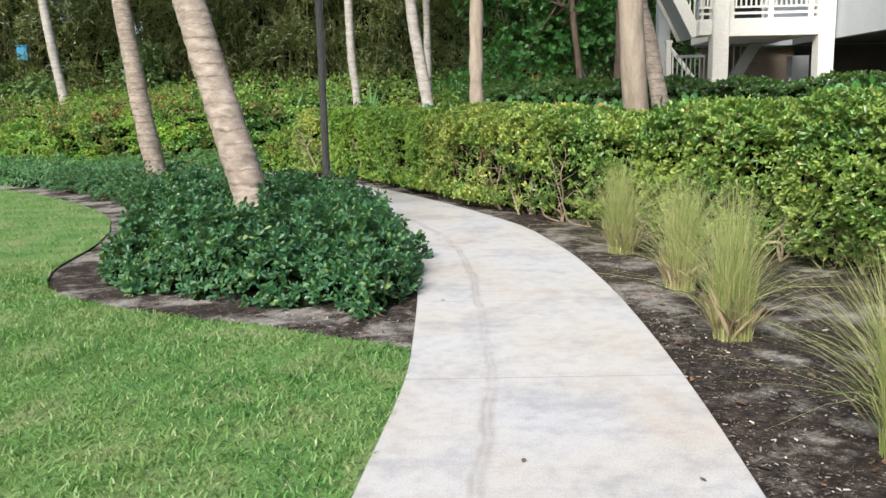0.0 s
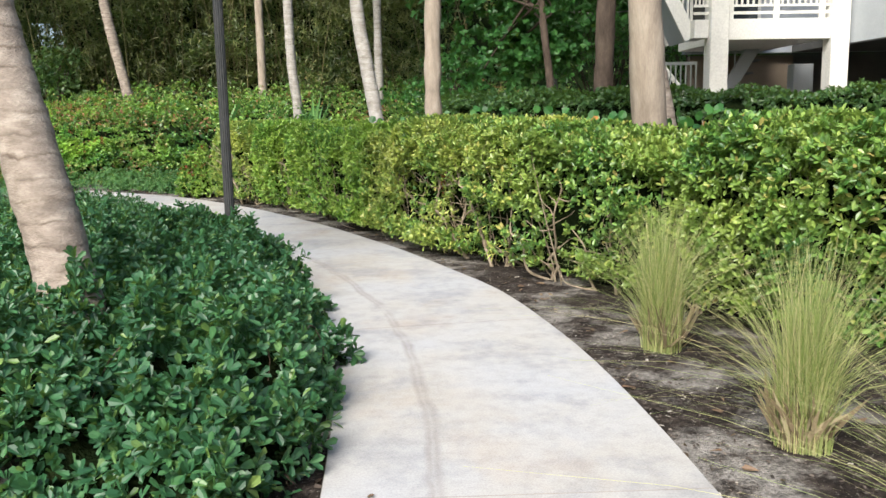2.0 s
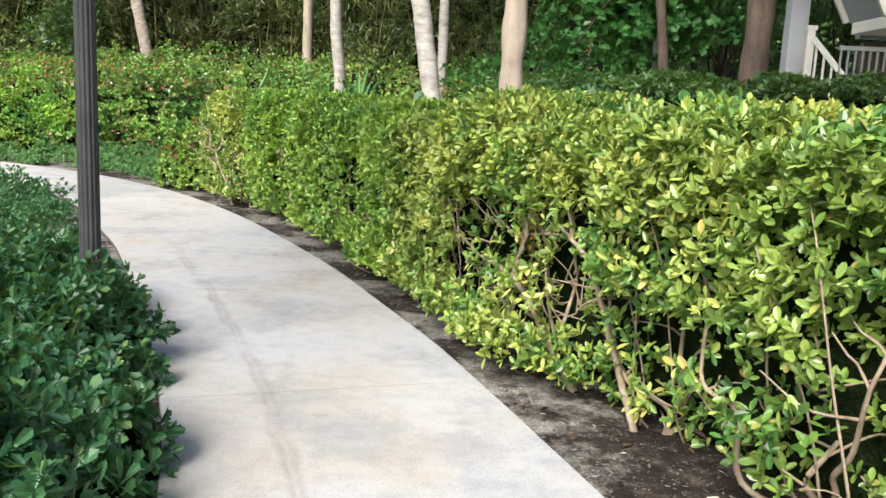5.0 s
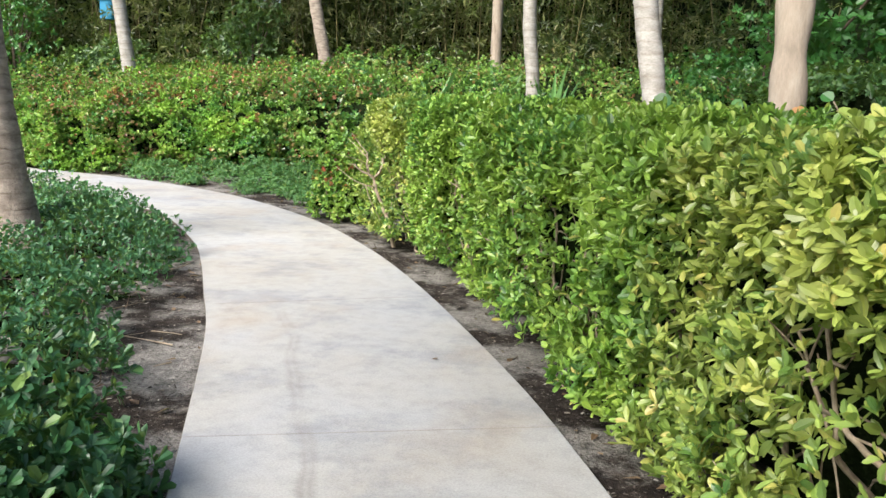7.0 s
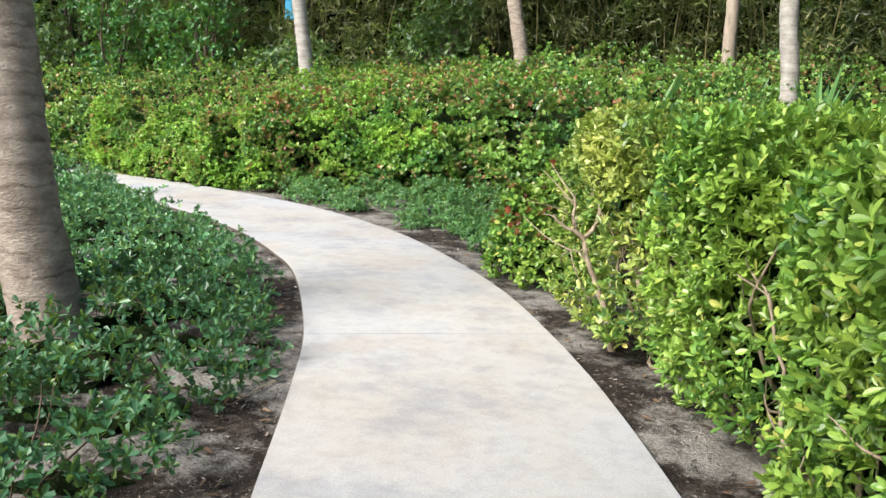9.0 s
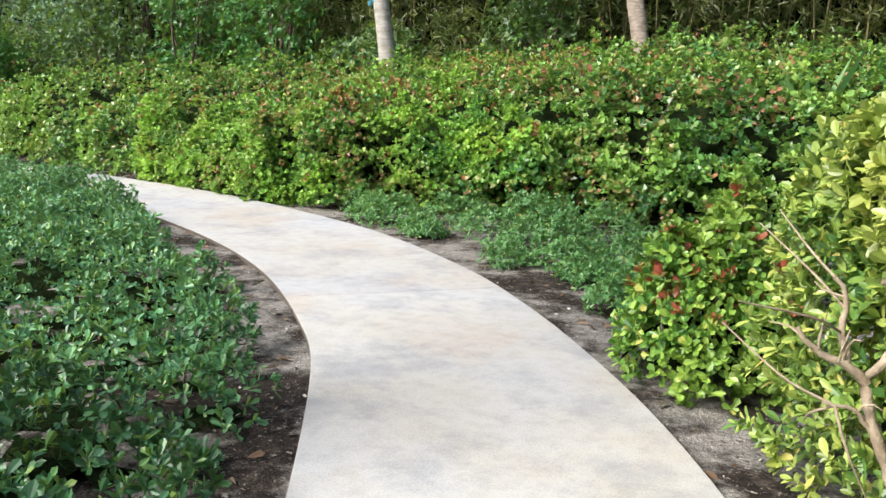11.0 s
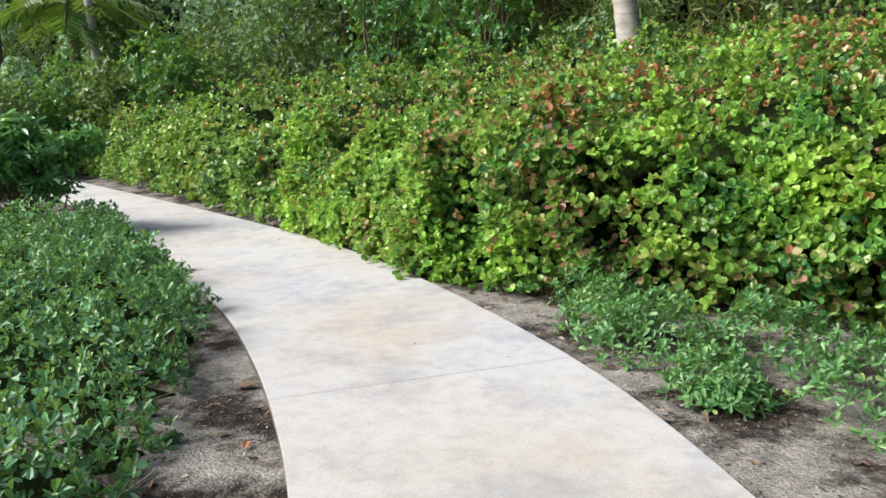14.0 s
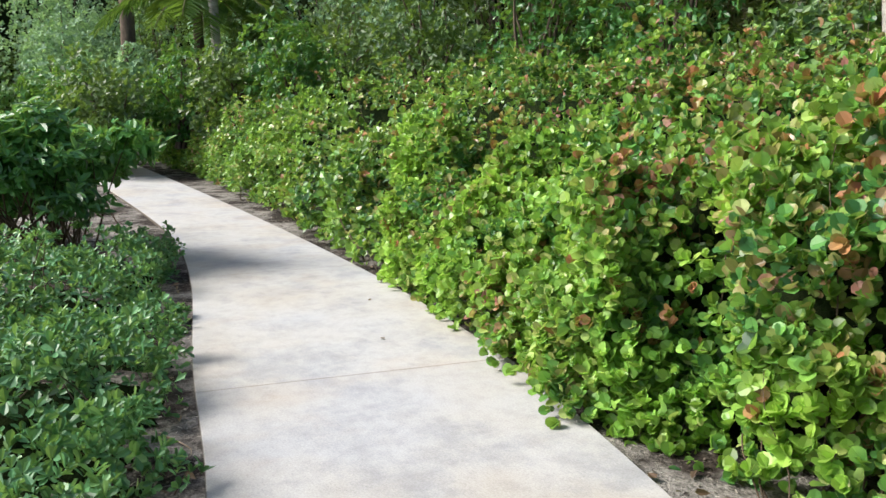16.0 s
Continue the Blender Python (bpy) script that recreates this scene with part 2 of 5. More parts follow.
def make_soil():
    m, t, p = material("mulched_sandy_soil", 0.95, 0.2)
    big, mid, fine = noise_tex(t, 1.4, 7, 0.7), noise_tex(t, 14, 4), noise_tex(t, 70, 3)
    dark = ramp(t, mid, [(0.3, (0.012, 0.009, 0.008)), (0.52, (0.036, 0.027, 0.022)), (0.72, (0.105, 0.086, 0.072))]).outputs[0]
    sand = ramp(t, mid, [(0.3, (0.22, 0.205, 0.185)), (0.7, (0.42, 0.395, 0.365))]).outputs[0]
    sandy = t.nodes.new("ShaderNodeAttribute")
    sandy.attribute_name = "sandy"
    lift = node(t, "ShaderNodeMath")
    lift.operation = "MULTIPLY_ADD"
    t.links.new(sandy.outputs["Fac"], lift.inputs[0])
    lift.inputs[1].default_value = 0.085
    t.links.new(big, lift.inputs[2])
    big = lift.outputs[0]
    f = ramp(t, big, [(0.54, (0, 0, 0)), (0.64, (0.85, 0.85, 0.85))]).outputs[0]
    c = mix(t, f, dark, sand)
    c = mix(t, 0.8, c, ramp(t, fine, [(0.32, (0.35, 0.35, 0.35)), (0.62, (1, 1, 1))]).outputs[0], "MULTIPLY")
    fleck = ramp(t, noise_tex(t, 48, 2), [(0.63, (0, 0, 0)), (0.70, (0.55, 0.55, 0.55))]).outputs[0]
    c = mix(t, fleck, c, (0.34, 0.31, 0.275))
    t.links.new(c, p.inputs["Base Color"])
    bump(t, p, fine, 0.9, 0.02)
    return m


def make_concrete():
    m, t, p = material("pale_broom_finished_concrete", 0.88, 0.2)
    warm = ramp(t, noise_tex(t, 0.8, 4, 0.6), [(0.35, (0.418, 0.397, 0.365)), (0.5, (0.440, 0.434, 0.424)), (0.65, (0.424, 0.432, 0.450))]).outputs[0]
    n = ramp(t, noise_tex(t, 1.5, 7, 0.72), [(0.49, (0, 0, 0)), (0.62, (0.46, 0.46, 0.46))]).outputs[0]
    c = mix(t, n, warm, (0.245, 0.26, 0.29))
    rust = ramp(t, noise_tex(t, 1.15, 4, 0.6, (1.2, 0.8, 1)), [(0.54, (0, 0, 0)), (0.7, (0.34, 0.34, 0.34))]).outputs[0]
    c = mix(t, rust, c, (0.41, 0.325, 0.235))
    # a narrow drip line worn along the walk, and a greyer rim
    share = t.nodes.new("ShaderNodeAttribute")
    share.attribute_name = "edge_share"
    wob = node(t, "ShaderNodeMath")
    wob.operation = "MULTIPLY_ADD"
    t.links.new(noise_tex(t, 1.3, 3), wob.inputs[0])
    wob.inputs[1].default_value = 0.10
    t.links.new(share.outputs["Fac"], wob.inputs[2])
    rim = ramp(t, share.outputs["Fac"], [(0.0, (1, 1, 1)), (0.009, (0, 0, 0)), (0.991, (0, 0, 0)), (1.0, (1, 1, 1))]).outputs[0]
    c = mix(t, rim, c, (0.10, 0.085, 0.07))
    end = t.nodes.new("ShaderNodeAttribute")
    end.attribute_name = "slab_end"
    c = mix(t, ramp(t, end.outputs["Fac"], [(0.955, (0, 0, 0)), (0.985, (0.36, 0.36, 0.36))]).outputs[0], c, (0.22, 0.165, 0.125))
    line = ramp(t, wob.outputs[0], [(0.332, (0, 0, 0)), (0.350, (1, 1, 1)), (0.360, (0.45, 0.45, 0.45)), (0.372, (0.9, 0.9, 0.9)), (0.392, (0, 0, 0))]).outputs[0]
    broken = ramp(t, noise_tex(t, 2.2, 4), [(0.36, (0.08, 0.08, 0.08)), (0.62, (0.55, 0.55, 0.55))]).outputs[0]
    worn = t.nodes.new("ShaderNodeAttribute")
    worn.attribute_name = "drip_worn"
    line = mix(t, 1.0, line, worn.outputs["Color"], "MULTIPLY")
    c = mix(t, mix(t, 1.0, line, broken, "MULTIPLY"), c, (0.24, 0.215, 0.195))
    speck = noise_tex(t, 110, 3)
    c = mix(t, 0.45, c, ramp(t, speck, [(0.32, (0.62, 0.62, 0.62)), (0.6, (1, 1, 1))]).outputs[0], "MULTIPLY")
    blot = noise_tex(t, 9, 5, 0.7)
    c = mix(t, 0.4, c, ramp(t, blot, [(0.36, (0.7, 0.7, 0.7)), (0.55, (1, 1, 1))]).outputs[0], "MULTIPLY")
    info = t.nodes.new("ShaderNodeObjectInfo")
    c = mix(t, 0.3, c, ramp(t, info.outputs["Random"], [(0, (0.82, 0.82, 0.85)), (1, (1, 1, 0.98))]).outputs[0], "MULTIPLY")
    t.links.new(c, p.inputs["Base Color"])
    bump(t, p, speck, 0.4, 0.004)
    return m


M_SOIL, M_CONCRETE = make_soil(), make_concrete()


# ---- building helpers ----
def np_mesh(name, V, polys, mat, smooth=False):
    """A mesh from vertices and a list of (n x k) index arrays."""
    me = bpy.data.meshes.new(name)
    V = np.asarray(V, np.float32)
    me.vertices.add(len(V))
    me.vertices.foreach_set("co", V.ravel())
    loops = np.concatenate([p.ravel() for p in polys]).astype(np.int32)
    sizes = np.concatenate([np.full(len(p), p.shape[1]) for p in polys]).astype(np.int32)
    starts = np.concatenate([[0], np.cumsum(sizes)[:-1]]).astype(np.int32)
    me.loops.add(len(loops))
    me.loops.foreach_set("vertex_index", loops)
    me.polygons.add(len(sizes))
    me.polygons.foreach_set("loop_start", starts)
    me.polygons.foreach_set("loop_total", sizes)
    me.polygons.foreach_set("use_smooth", np.full(len(sizes), smooth))
    me.materials.append(mat)
    me.update(calc_edges=True)
    me.validate()
    return me


def thing(name, at, label, category, group="", kind=""):
    ob = new(name)
    ob.location = at
    ob.empty_display_size = 0.1
    bpy.context.view_layer.update()
    return tagged(ob, label, category, group, kind)


def attach(name, me, parent, label="", kind=""):
    """A mesh in world coordinates, hung under its thing."""
    ob = new(name, me)
    ob.parent = parent
    if parent.type == "EMPTY":
        ob.matrix_parent_inverse = Matrix.Translation(-parent.location)
    return tagged(ob, label, "", "", kind)


def part(name, bm, mat, parent, label="", smooth=False):
    me = bpy.data.meshes.new(name)
    bm.to_mesh(me)
    bm.free()
    me.materials.append(mat)
    if smooth:
        for f in me.polygons:
            f.use_smooth = True
    return attach(name, me, parent, label)


def unit(v):
    return v / np.maximum(np.linalg.norm(v, axis=-1, keepdims=True), 1e-9)


def leaf_blades(P, D, N, L, W, sides, fold=0.12, curl=0.12):
    """Leaves: two halves folded along a midrib. P bases, D ways, N upper sides, L lengths, W widths."""
    n, k = len(P), len(sides)
    S = unit(np.cross(D, N))
    N = np.cross(S, D)
    L, W = L[:, None], W[:, None]
    cols = [P]
    for sign in (1, -1):
        for a, w in sides:
            cols.append(P + D * L * a + sign * S * W * w + N * (W * w * fold * 2 - curl * L * a * a))
    cols.append(P + D * L - N * curl * L)
    V = np.stack(cols, 1).reshape(-1, 3)
    o = np.arange(n)[:, None] * (2 * k + 2)
    tip = 2 * k + 1
    F1 = o + np.array([[0, *range(1, k + 1), tip]])
    F2 = o + np.array([[0, tip, *range(2 * k, k, -1)]])
    return V, [F1, F2]


POINTED = ((0.38, 0.46), (0.76, 0.36))
NARROW = ((0.3, 0.5), (0.65, 0.4))
OBOVATE = ((0.42, 0.36), (0.80, 0.48))
ROUND = ((0.15, 0.31), (0.52, 0.52), (0.88, 0.34))
ELLIPTIC = ((0.28, 0.34), (0.62, 0.50), (0.90, 0.30))
DIAMOND = ((0.55, 0.5),)


def whorls(P, A, k, length, width, sides, lean=58, jitter=16, fold=0.12, curl=0.12):
    """Rosettes of k leaves at the shoot tips P along the axes A."""
    n = len(P)
    U = unit(np.cross(A, rng.normal(size=(n, 3))))
    W = np.cross(A, U)
    P, A, U, W = (np.repeat(v, k, 0) for v in (P, A, U, W))
    phi = np.tile(np.arange(k) * 2.4, n) + np.repeat(rng.uniform(0, 6.28, n), k) + rng.normal(0, 0.3, n * k)
    th = np.radians(np.clip(lean + rng.normal(0, jitter, n * k), 8, 100))[:, None]
    R = U * np.cos(phi)[:, None] + W * np.sin(phi)[:, None]
    D = unit(A * np.cos(th) + R * np.sin(th))
    N = A * np.sin(th) - R * np.cos(th)
    s = rng.uniform(0.5, 1.2, n * k)
    base = P - A * (rng.uniform(0, 0.5, n * k) * length)[:, None]
    return leaf_blades(base, D, N, length * s, width * s * rng.uniform(0.85, 1.15, n * k), sides, fold, curl)


def tubes(lines, sides=5):
    """Tapered tubes along polylines: a list of (points, radii)."""
    Vs, Fs, o = [], [], 0
    ang = np.arange(sides) * 2 * np.pi / sides
    for pts, rad in lines:
        pts = np.asarray(pts, float)
        rad = np.broadcast_to(np.asarray(rad, float), (len(pts),))
        d = unit(np.gradient(pts, axis=0))
        ref = np.where(np.abs(d[:, 2:3]) > 0.9, np.array([[1.0, 0, 0]]), np.array([[0, 0, 1.0]]))
        u = unit(np.cross(d, ref))
        w = np.cross(d, u)
        ring = pts[:, None] + rad[:, None, None] * (u[:, None] * np.cos(ang)[None, :, None] + w[:, None] * np.sin(ang)[None, :, None])
        Vs.append(ring.reshape(-1, 3))
        i = np.arange(len(pts) - 1)[:, None] * sides
        j = np.arange(sides)[None]
        q = np.stack([i + j, i + (j + 1) % sides, i + sides + (j + 1) % sides, i + sides + j], -1).reshape(-1, 4)
        Fs.append(q + o)
        o += len(pts) * sides
    return np.concatenate(Vs), [np.concatenate(Fs)]


def spline(points, step=0.1):
    """A smooth line through the points, evenly stepped."""
    p = np.array(points, float)
    p = np.vstack([2 * p[0] - p[1], p, 2 * p[-1] - p[-2]])
    out = []
    for a, b, c, d in zip(p, p[1:], p[2:], p[3:]):
        for t in np.linspace(0, 1, 24, endpoint=False):
            out.append(0.5 * (2 * b + (c - a) * t + (2 * a - 5 * b + 4 * c - d) * t * t + (3 * b - a - 3 * c + d) * t ** 3))
    out = np.array(out + [p[-2]])
    s = np.concatenate([[0], np.cumsum(np.linalg.norm(np.diff(out, axis=0), axis=1))])
    q = np.arange(0, s[-1], step)
    return np.stack([np.interp(q, s, out[:, i]) for i in range(out.shape[1])], 1)


def nearest(P, line):
    """Distance to a line, signed (+ on its right hand as it runs), and the index of the nearest point."""
    dist, idx, sign = np.empty(len(P)), np.empty(len(P), int), np.empty(len(P))
    tan = np.gradient(line, axis=0)
    for a in range(0, len(P), 20000):
        q = P[a:a + 20000]
        d2 = ((q[:, None] - line[None]) ** 2).sum(-1)
        i = d2.argmin(1)
        idx[a:a + 20000], dist[a:a + 20000] = i, np.sqrt(d2[np.arange(len(q)), i])
        v = q - line[i]
        sign[a:a + 20000] = np.where(tan[i, 0] * v[:, 1] - tan[i, 1] * v[:, 0] < 0, 1, -1)
    return dist * sign, idx


def inside(P, poly):
    x, y = P[:, 0], P[:, 1]
    hit = np.zeros(len(P), bool)
    for (x1, y1), (x2, y2) in zip(poly, np.roll(poly, -1, 0)):
        c = (y1 > y) != (y2 > y)
        hit ^= c & (x < (x2 - x1) * (y - y1) / (y2 - y1 + 1e-12) + x1)
    return hit


def waves(P, scale, seed=0):
    """Cheap smooth unevenness, about -1 to 1."""
    r = np.random.default_rng(seed)
    out = np.zeros(len(P))
    for i in range(7):
        k = r.normal(size=P.shape[1])
        k *= r.uniform(0.6, 2.2) / np.linalg.norm(k) / scale * 3.1
        out += np.sin(P @ k + r.uniform(0, 6.28)) * r.uniform(0.4, 1)
    return out / 2.6


def smoothstep(x):
    x = np.clip(x, 0, 1)
    return x * x * (3 - 2 * x)


# ---- the plan ----
RIGHT = spline([(-0.5, -5), (0.3, -1.8), (0.78, 0.3), (1.0, 1.6), (1.12, 2.74), (1.22, 4.2), (1.26, 5.8), (1.22, 7.2), (1.11, 8.3), (0.90, 9.5),
                (0.54, 10.6), (0.36, 11.1), (0.1, 11.8), (-0.27, 12.65), (-0.76, 13.75), (-1.4, 14.98), (-1.9, 15.88), (-2.46, 16.8), (-3.05, 17.65), (-3.6, 18.37),
                (-4.2, 19.03), (-5.0, 19.8), (-6.0, 20.6), (-7.5, 21.48), (-9.0, 22.07), (-10.8, 22.6), (-11.9, 22.82), (-14, 23.1), (-18, 23.4), (-23, 23.68), (-30, 24.0), (-40, 24.4)])
LEFT = spline([(-1.8, -4.5), (-1.05, -1.4), (-0.66, 0.6), (-0.45, 1.9), (-0.34, 2.84), (-0.21, 4.1), (-0.19, 5.0), (-0.2, 6.2), (-0.25, 7.4), (-0.38, 8.4),
               (-0.62, 9.4), (-0.9, 10.35), (-1.46, 11.7), (-2.1, 13.05), (-2.7, 14.25), (-3.2, 15.1), (-3.74, 16.0), (-4.3, 16.85), (-5.3, 18.07), (-6.0, 18.7),
               (-6.9, 19.36), (-7.75, 19.85), (-8.55, 20.22), (-9.4, 20.55), (-10.5, 20.9), (-12, 21.22), (-14.1, 21.72), (-16.2, 22.08), (-18.5, 22.25), (-23, 22.4), (-30, 22.6), (-40, 23)])
LAWN_EDGE = spline([(-0.2, 4.76), (-0.76, 5.07), (-1.25, 5.39), (-1.76, 5.59), (-2.41, 5.98), (-3.07, 6.5), (-3.42, 7.12), (-3.6, 7.8), (-3.75, 8.97),
                    (-4.14, 10.34), (-4.87, 11.88), (-6.52, 14.1), (-8.62, 16.2), (-12, 18.0), (-18, 19.2), (-30, 19.6)])
HEDGE = spline([(7.0, 0.6), (5.6, 2.4), (4.4, 4.2), (3.25, 6.0), (2.4, 7.5), (1.78, 8.7), (1.32, 9.5), (0.95, 10.2), (0.68, 10.85), (0.34, 11.6), (-0.08, 12.6),
                (-0.56, 13.7), (-1.18, 14.95), (-1.70, 15.9), (-2.24, 16.8), (-2.82, 17.7), (-3.22, 18.35)])
COCO_X = np.array([-45, -34, -21, -15.2, -11.7, -10.4, -9.3, -8.6, -7.5, -5.5, -3.5, -1, 3, 8])
COCO_Y = np.array([25.5, 24.9, 24.05, 23.36, 22.72, 22.44, 22.48, 22.75, 23.1, 23.6, 24.0, 24.8, 25.6, 26.5])
lawn_poly = np.vstack([LAWN_EDGE[::4], [(-70, 20), (-70, -60), (-8, -60), (-3.6, -10)], LEFT[LEFT[:, 1] < 4.7][::4]])


def bank_depth(P):
    return (P[:, 1] - np.interp(P[:, 0], COCO_X, COCO_Y)) * 0.96


def ground_z(P):
    """Flat round the walk, rising under the planted bank and behind the hedge."""
    z = 0.16 * np.clip(bank_depth(P) - 0.4, 0, 8)
    dh, _ = nearest(P, HEDGE)
    z = np.maximum(z, np.where(P[:, 1] > 2, 0.10 * np.clip(dh - 1.0, 0, 8), 0) * smoothstep((P[:, 0] + 3.2) / 3))
    near = np.clip((60 - np.hypot(P[:, 0] + 5, P[:, 1] - 15)) / 20, 0, 1)
    return z * near - 0.032 + 0.008 * waves(P, 0.7, 3) * near


def axis(lo, hi, step, out):
    core = np.arange(lo, hi + 1e-6, step)
    far = np.array(out)
    return np.concatenate([lo - far[::-1], core, hi + far])


# ---- ground, lawn and path ----
gx, gy = axis(-36, 16, 0.22, (1.5, 5, 14, 40, 120, 400, 1500)), axis(-6, 42, 0.22, (1.5, 5, 14, 40, 120, 400, 1500))
GX, GY = np.meshgrid(gx, gy)
gp = np.stack([GX.ravel(), GY.ravel()], 1)
i = np.arange(len(gp)).reshape(GX.shape)
quads = np.stack([i[:-1, :-1], i[:-1, 1:], i[1:, 1:], i[1:, :-1]], -1).reshape(-1, 4)
ground_mesh = np_mesh("ground", np.column_stack([gp, ground_z(gp)]), [quads], M_SOIL, True)
dl, il = nearest(gp, LEFT)
dr, ir = nearest(gp, RIGHT)
sand = np.maximum(np.exp(-np.maximum(dr, 0) / 1.1) * ((RIGHT[ir, 1] > 5.2) & (RIGHT[ir, 1] < 11) & (dr > 0)), np.maximum(np.exp(-np.maximum(-dl, 0) / 0.35) * (LEFT[il, 1] > 11.5), 0.9 * np.exp(-np.maximum(dr, 0) / 0.45) * (RIGHT[ir, 1] > 5)))
ground_mesh.attributes.new("sandy", "FLOAT", "POINT").data.foreach_set("value", sand.astype(np.float32))
tagged(new("ground", ground_mesh),
       "dark mulched sandy soil of the planting beds", "ground", "", "structure")

cdt = geometry.delaunay_2d_cdt([Vector(p) for p in lawn_poly.tolist()], [], [list(range(len(lawn_poly)))], 1, 1e-4)
lawn_pts, tris = np.array([tuple(v) for v in cdt[0]]), np.array([tuple(f) for f in cdt[2]])
me = np_mesh("lawn", np.column_stack([lawn_pts, np.full(len(lawn_pts), -0.014)]), [tris], M_SOD)
lawn = tagged(new("lawn", me), "mown green lawn with thin yellowed patches", "lawn", "", "structure")


def lawn_blades(n, box, tall):
    p = np.column_stack([rng.uniform(box[0], box[1], n), rng.uniform(box[2], box[3], n)])
    p = p[inside(p, lawn_poly)]
    p = p[(waves(p, 0.35, 8) + rng.normal(0, 0.8, len(p))) > -1.1]
    n = len(p)
    d = unit(np.column_stack([rng.normal(0, 0.6, (n, 2)), np.full(n, 0.8)]))
    side = unit(np.column_stack([rng.normal(size=(n, 2)), np.zeros(n)]))
    h = (rng.uniform(0.5, 1.2, n) * tall * (1 + 0.35 * waves(p, 0.6, 9)))[:, None]
    w = rng.uniform(0.0020, 0.0042, n)[:, None] * (1 + tall * 6)
    b = np.column_stack([p, np.full(n, -0.015)])
    m = b + d * h * 0.55
    t = b + d * h + np.column_stack([d[:, :2] * h * 0.5, -h[:, 0] * 0.12])
    V = np.stack([b - side * w, b + side * w, m - side * w * 0.8, m + side * w * 0.8, t], 1).reshape(-1, 3)
    o = np.arange(n)[:, None] * 5
    return V, [o + np.array([[0, 1, 3, 2]]), o + np.array([[2, 3, 4]])]


V, F = lawn_blades(80000, (-4.2, 0.1, 1.6, 8), 0.047)
ob = attach("grass", np_mesh("grass", V, F, M_GRASS), lawn, "short green grass blades", "stuff")
V, F = lawn_blades(26000, (-12, -3.4, 6, 17), 0.06)
ob = attach("grass", np_mesh("grass", V, F, M_GRASS), lawn, "short green grass blades", "stuff")

path = thing("path", (0, 0, 0), "pale concrete garden path curving past the hedge", "path", "", "structure")
_, across = nearest(LEFT, RIGHT)
across = np.maximum.accumulate(across)
joints = [0]
for at in ((-0.62, 0.9), (-0.21, 4.14), (-0.2, 5.8), (-0.36, 8.3), (-1.04, 10.73), (-2.0, 12.85), (-3.0, 14.8), (-4.2, 16.76), (-6.4, 19.0), (-8.66, 20.27),
           (-11.6, 21.13), (-14.3, 21.76), (-17.2, 22.1), (-20, 22.27), (-23, 22.4), (-26, 22.5), (-29, 22.6), (-32, 22.7), (-35, 22.8)):
    joints.append(int(((LEFT - np.array(at)) ** 2).sum(1).argmin()))
joints.append(len(LEFT) - 1)


def slab(a, b):
    idx = np.arange(a, b + 1)
    l, r = LEFT[idx].copy(), RIGHT[across[idx]].copy()
    gap = 0.0013
    for e in (l, r):
        e[0] += unit(e[1] - e[0]) * gap
        e[-1] -= unit(e[-1] - e[-2]) * gap
    n = len(idx)
    w = unit(r - l)
    bev = 0.006
    rows = [(l, -0.12), (l, -bev), (l + w * bev, 0.0), (r - w * bev, 0.0), (r, -bev), (r, -0.12)]
    V = np.concatenate([np.column_stack([p, np.full(n, z)]) for p, z in rows])
    top = V[2 * n:4 * n]
    i = np.arange(n - 1)
    F = [np.stack([k * n + i, (k + 1) * n + i, (k + 1) * n + i + 1, k * n + i + 1], 1) for k in range(5)]
    e = np.arange(6) * n
    me = np_mesh("slab", V, [np.concatenate(F)[:, ::-1], e[None], (e + n - 1)[None, ::-1]], M_CONCRETE)
    me.attributes.new("edge_share", "FLOAT", "POINT").data.foreach_set("value", np.repeat([0, 0, 0.01, 0.99, 1, 1], n).astype(np.float32))
    ends = np.zeros(n, np.float32)
    ends[[0, -1]] = 1
    drip = (1 - smoothstep((l[:, 1] - 13.0) / 2.5)) * smoothstep((l[:, 1] - 0.5) / 2) + 0.12
    me.attributes.new("drip_worn", "FLOAT", "POINT").data.foreach_set("value", np.tile(np.clip(drip, 0, 1), 6).astype(np.float32))
    me.attributes.new("slab_end", "FLOAT", "POINT").data.foreach_set("value", np.tile(ends, 6))
    return me


for a, b in zip(joints, joints[1:]):
    if b - a > 3:
        attach("slab", slab(a, b), path)


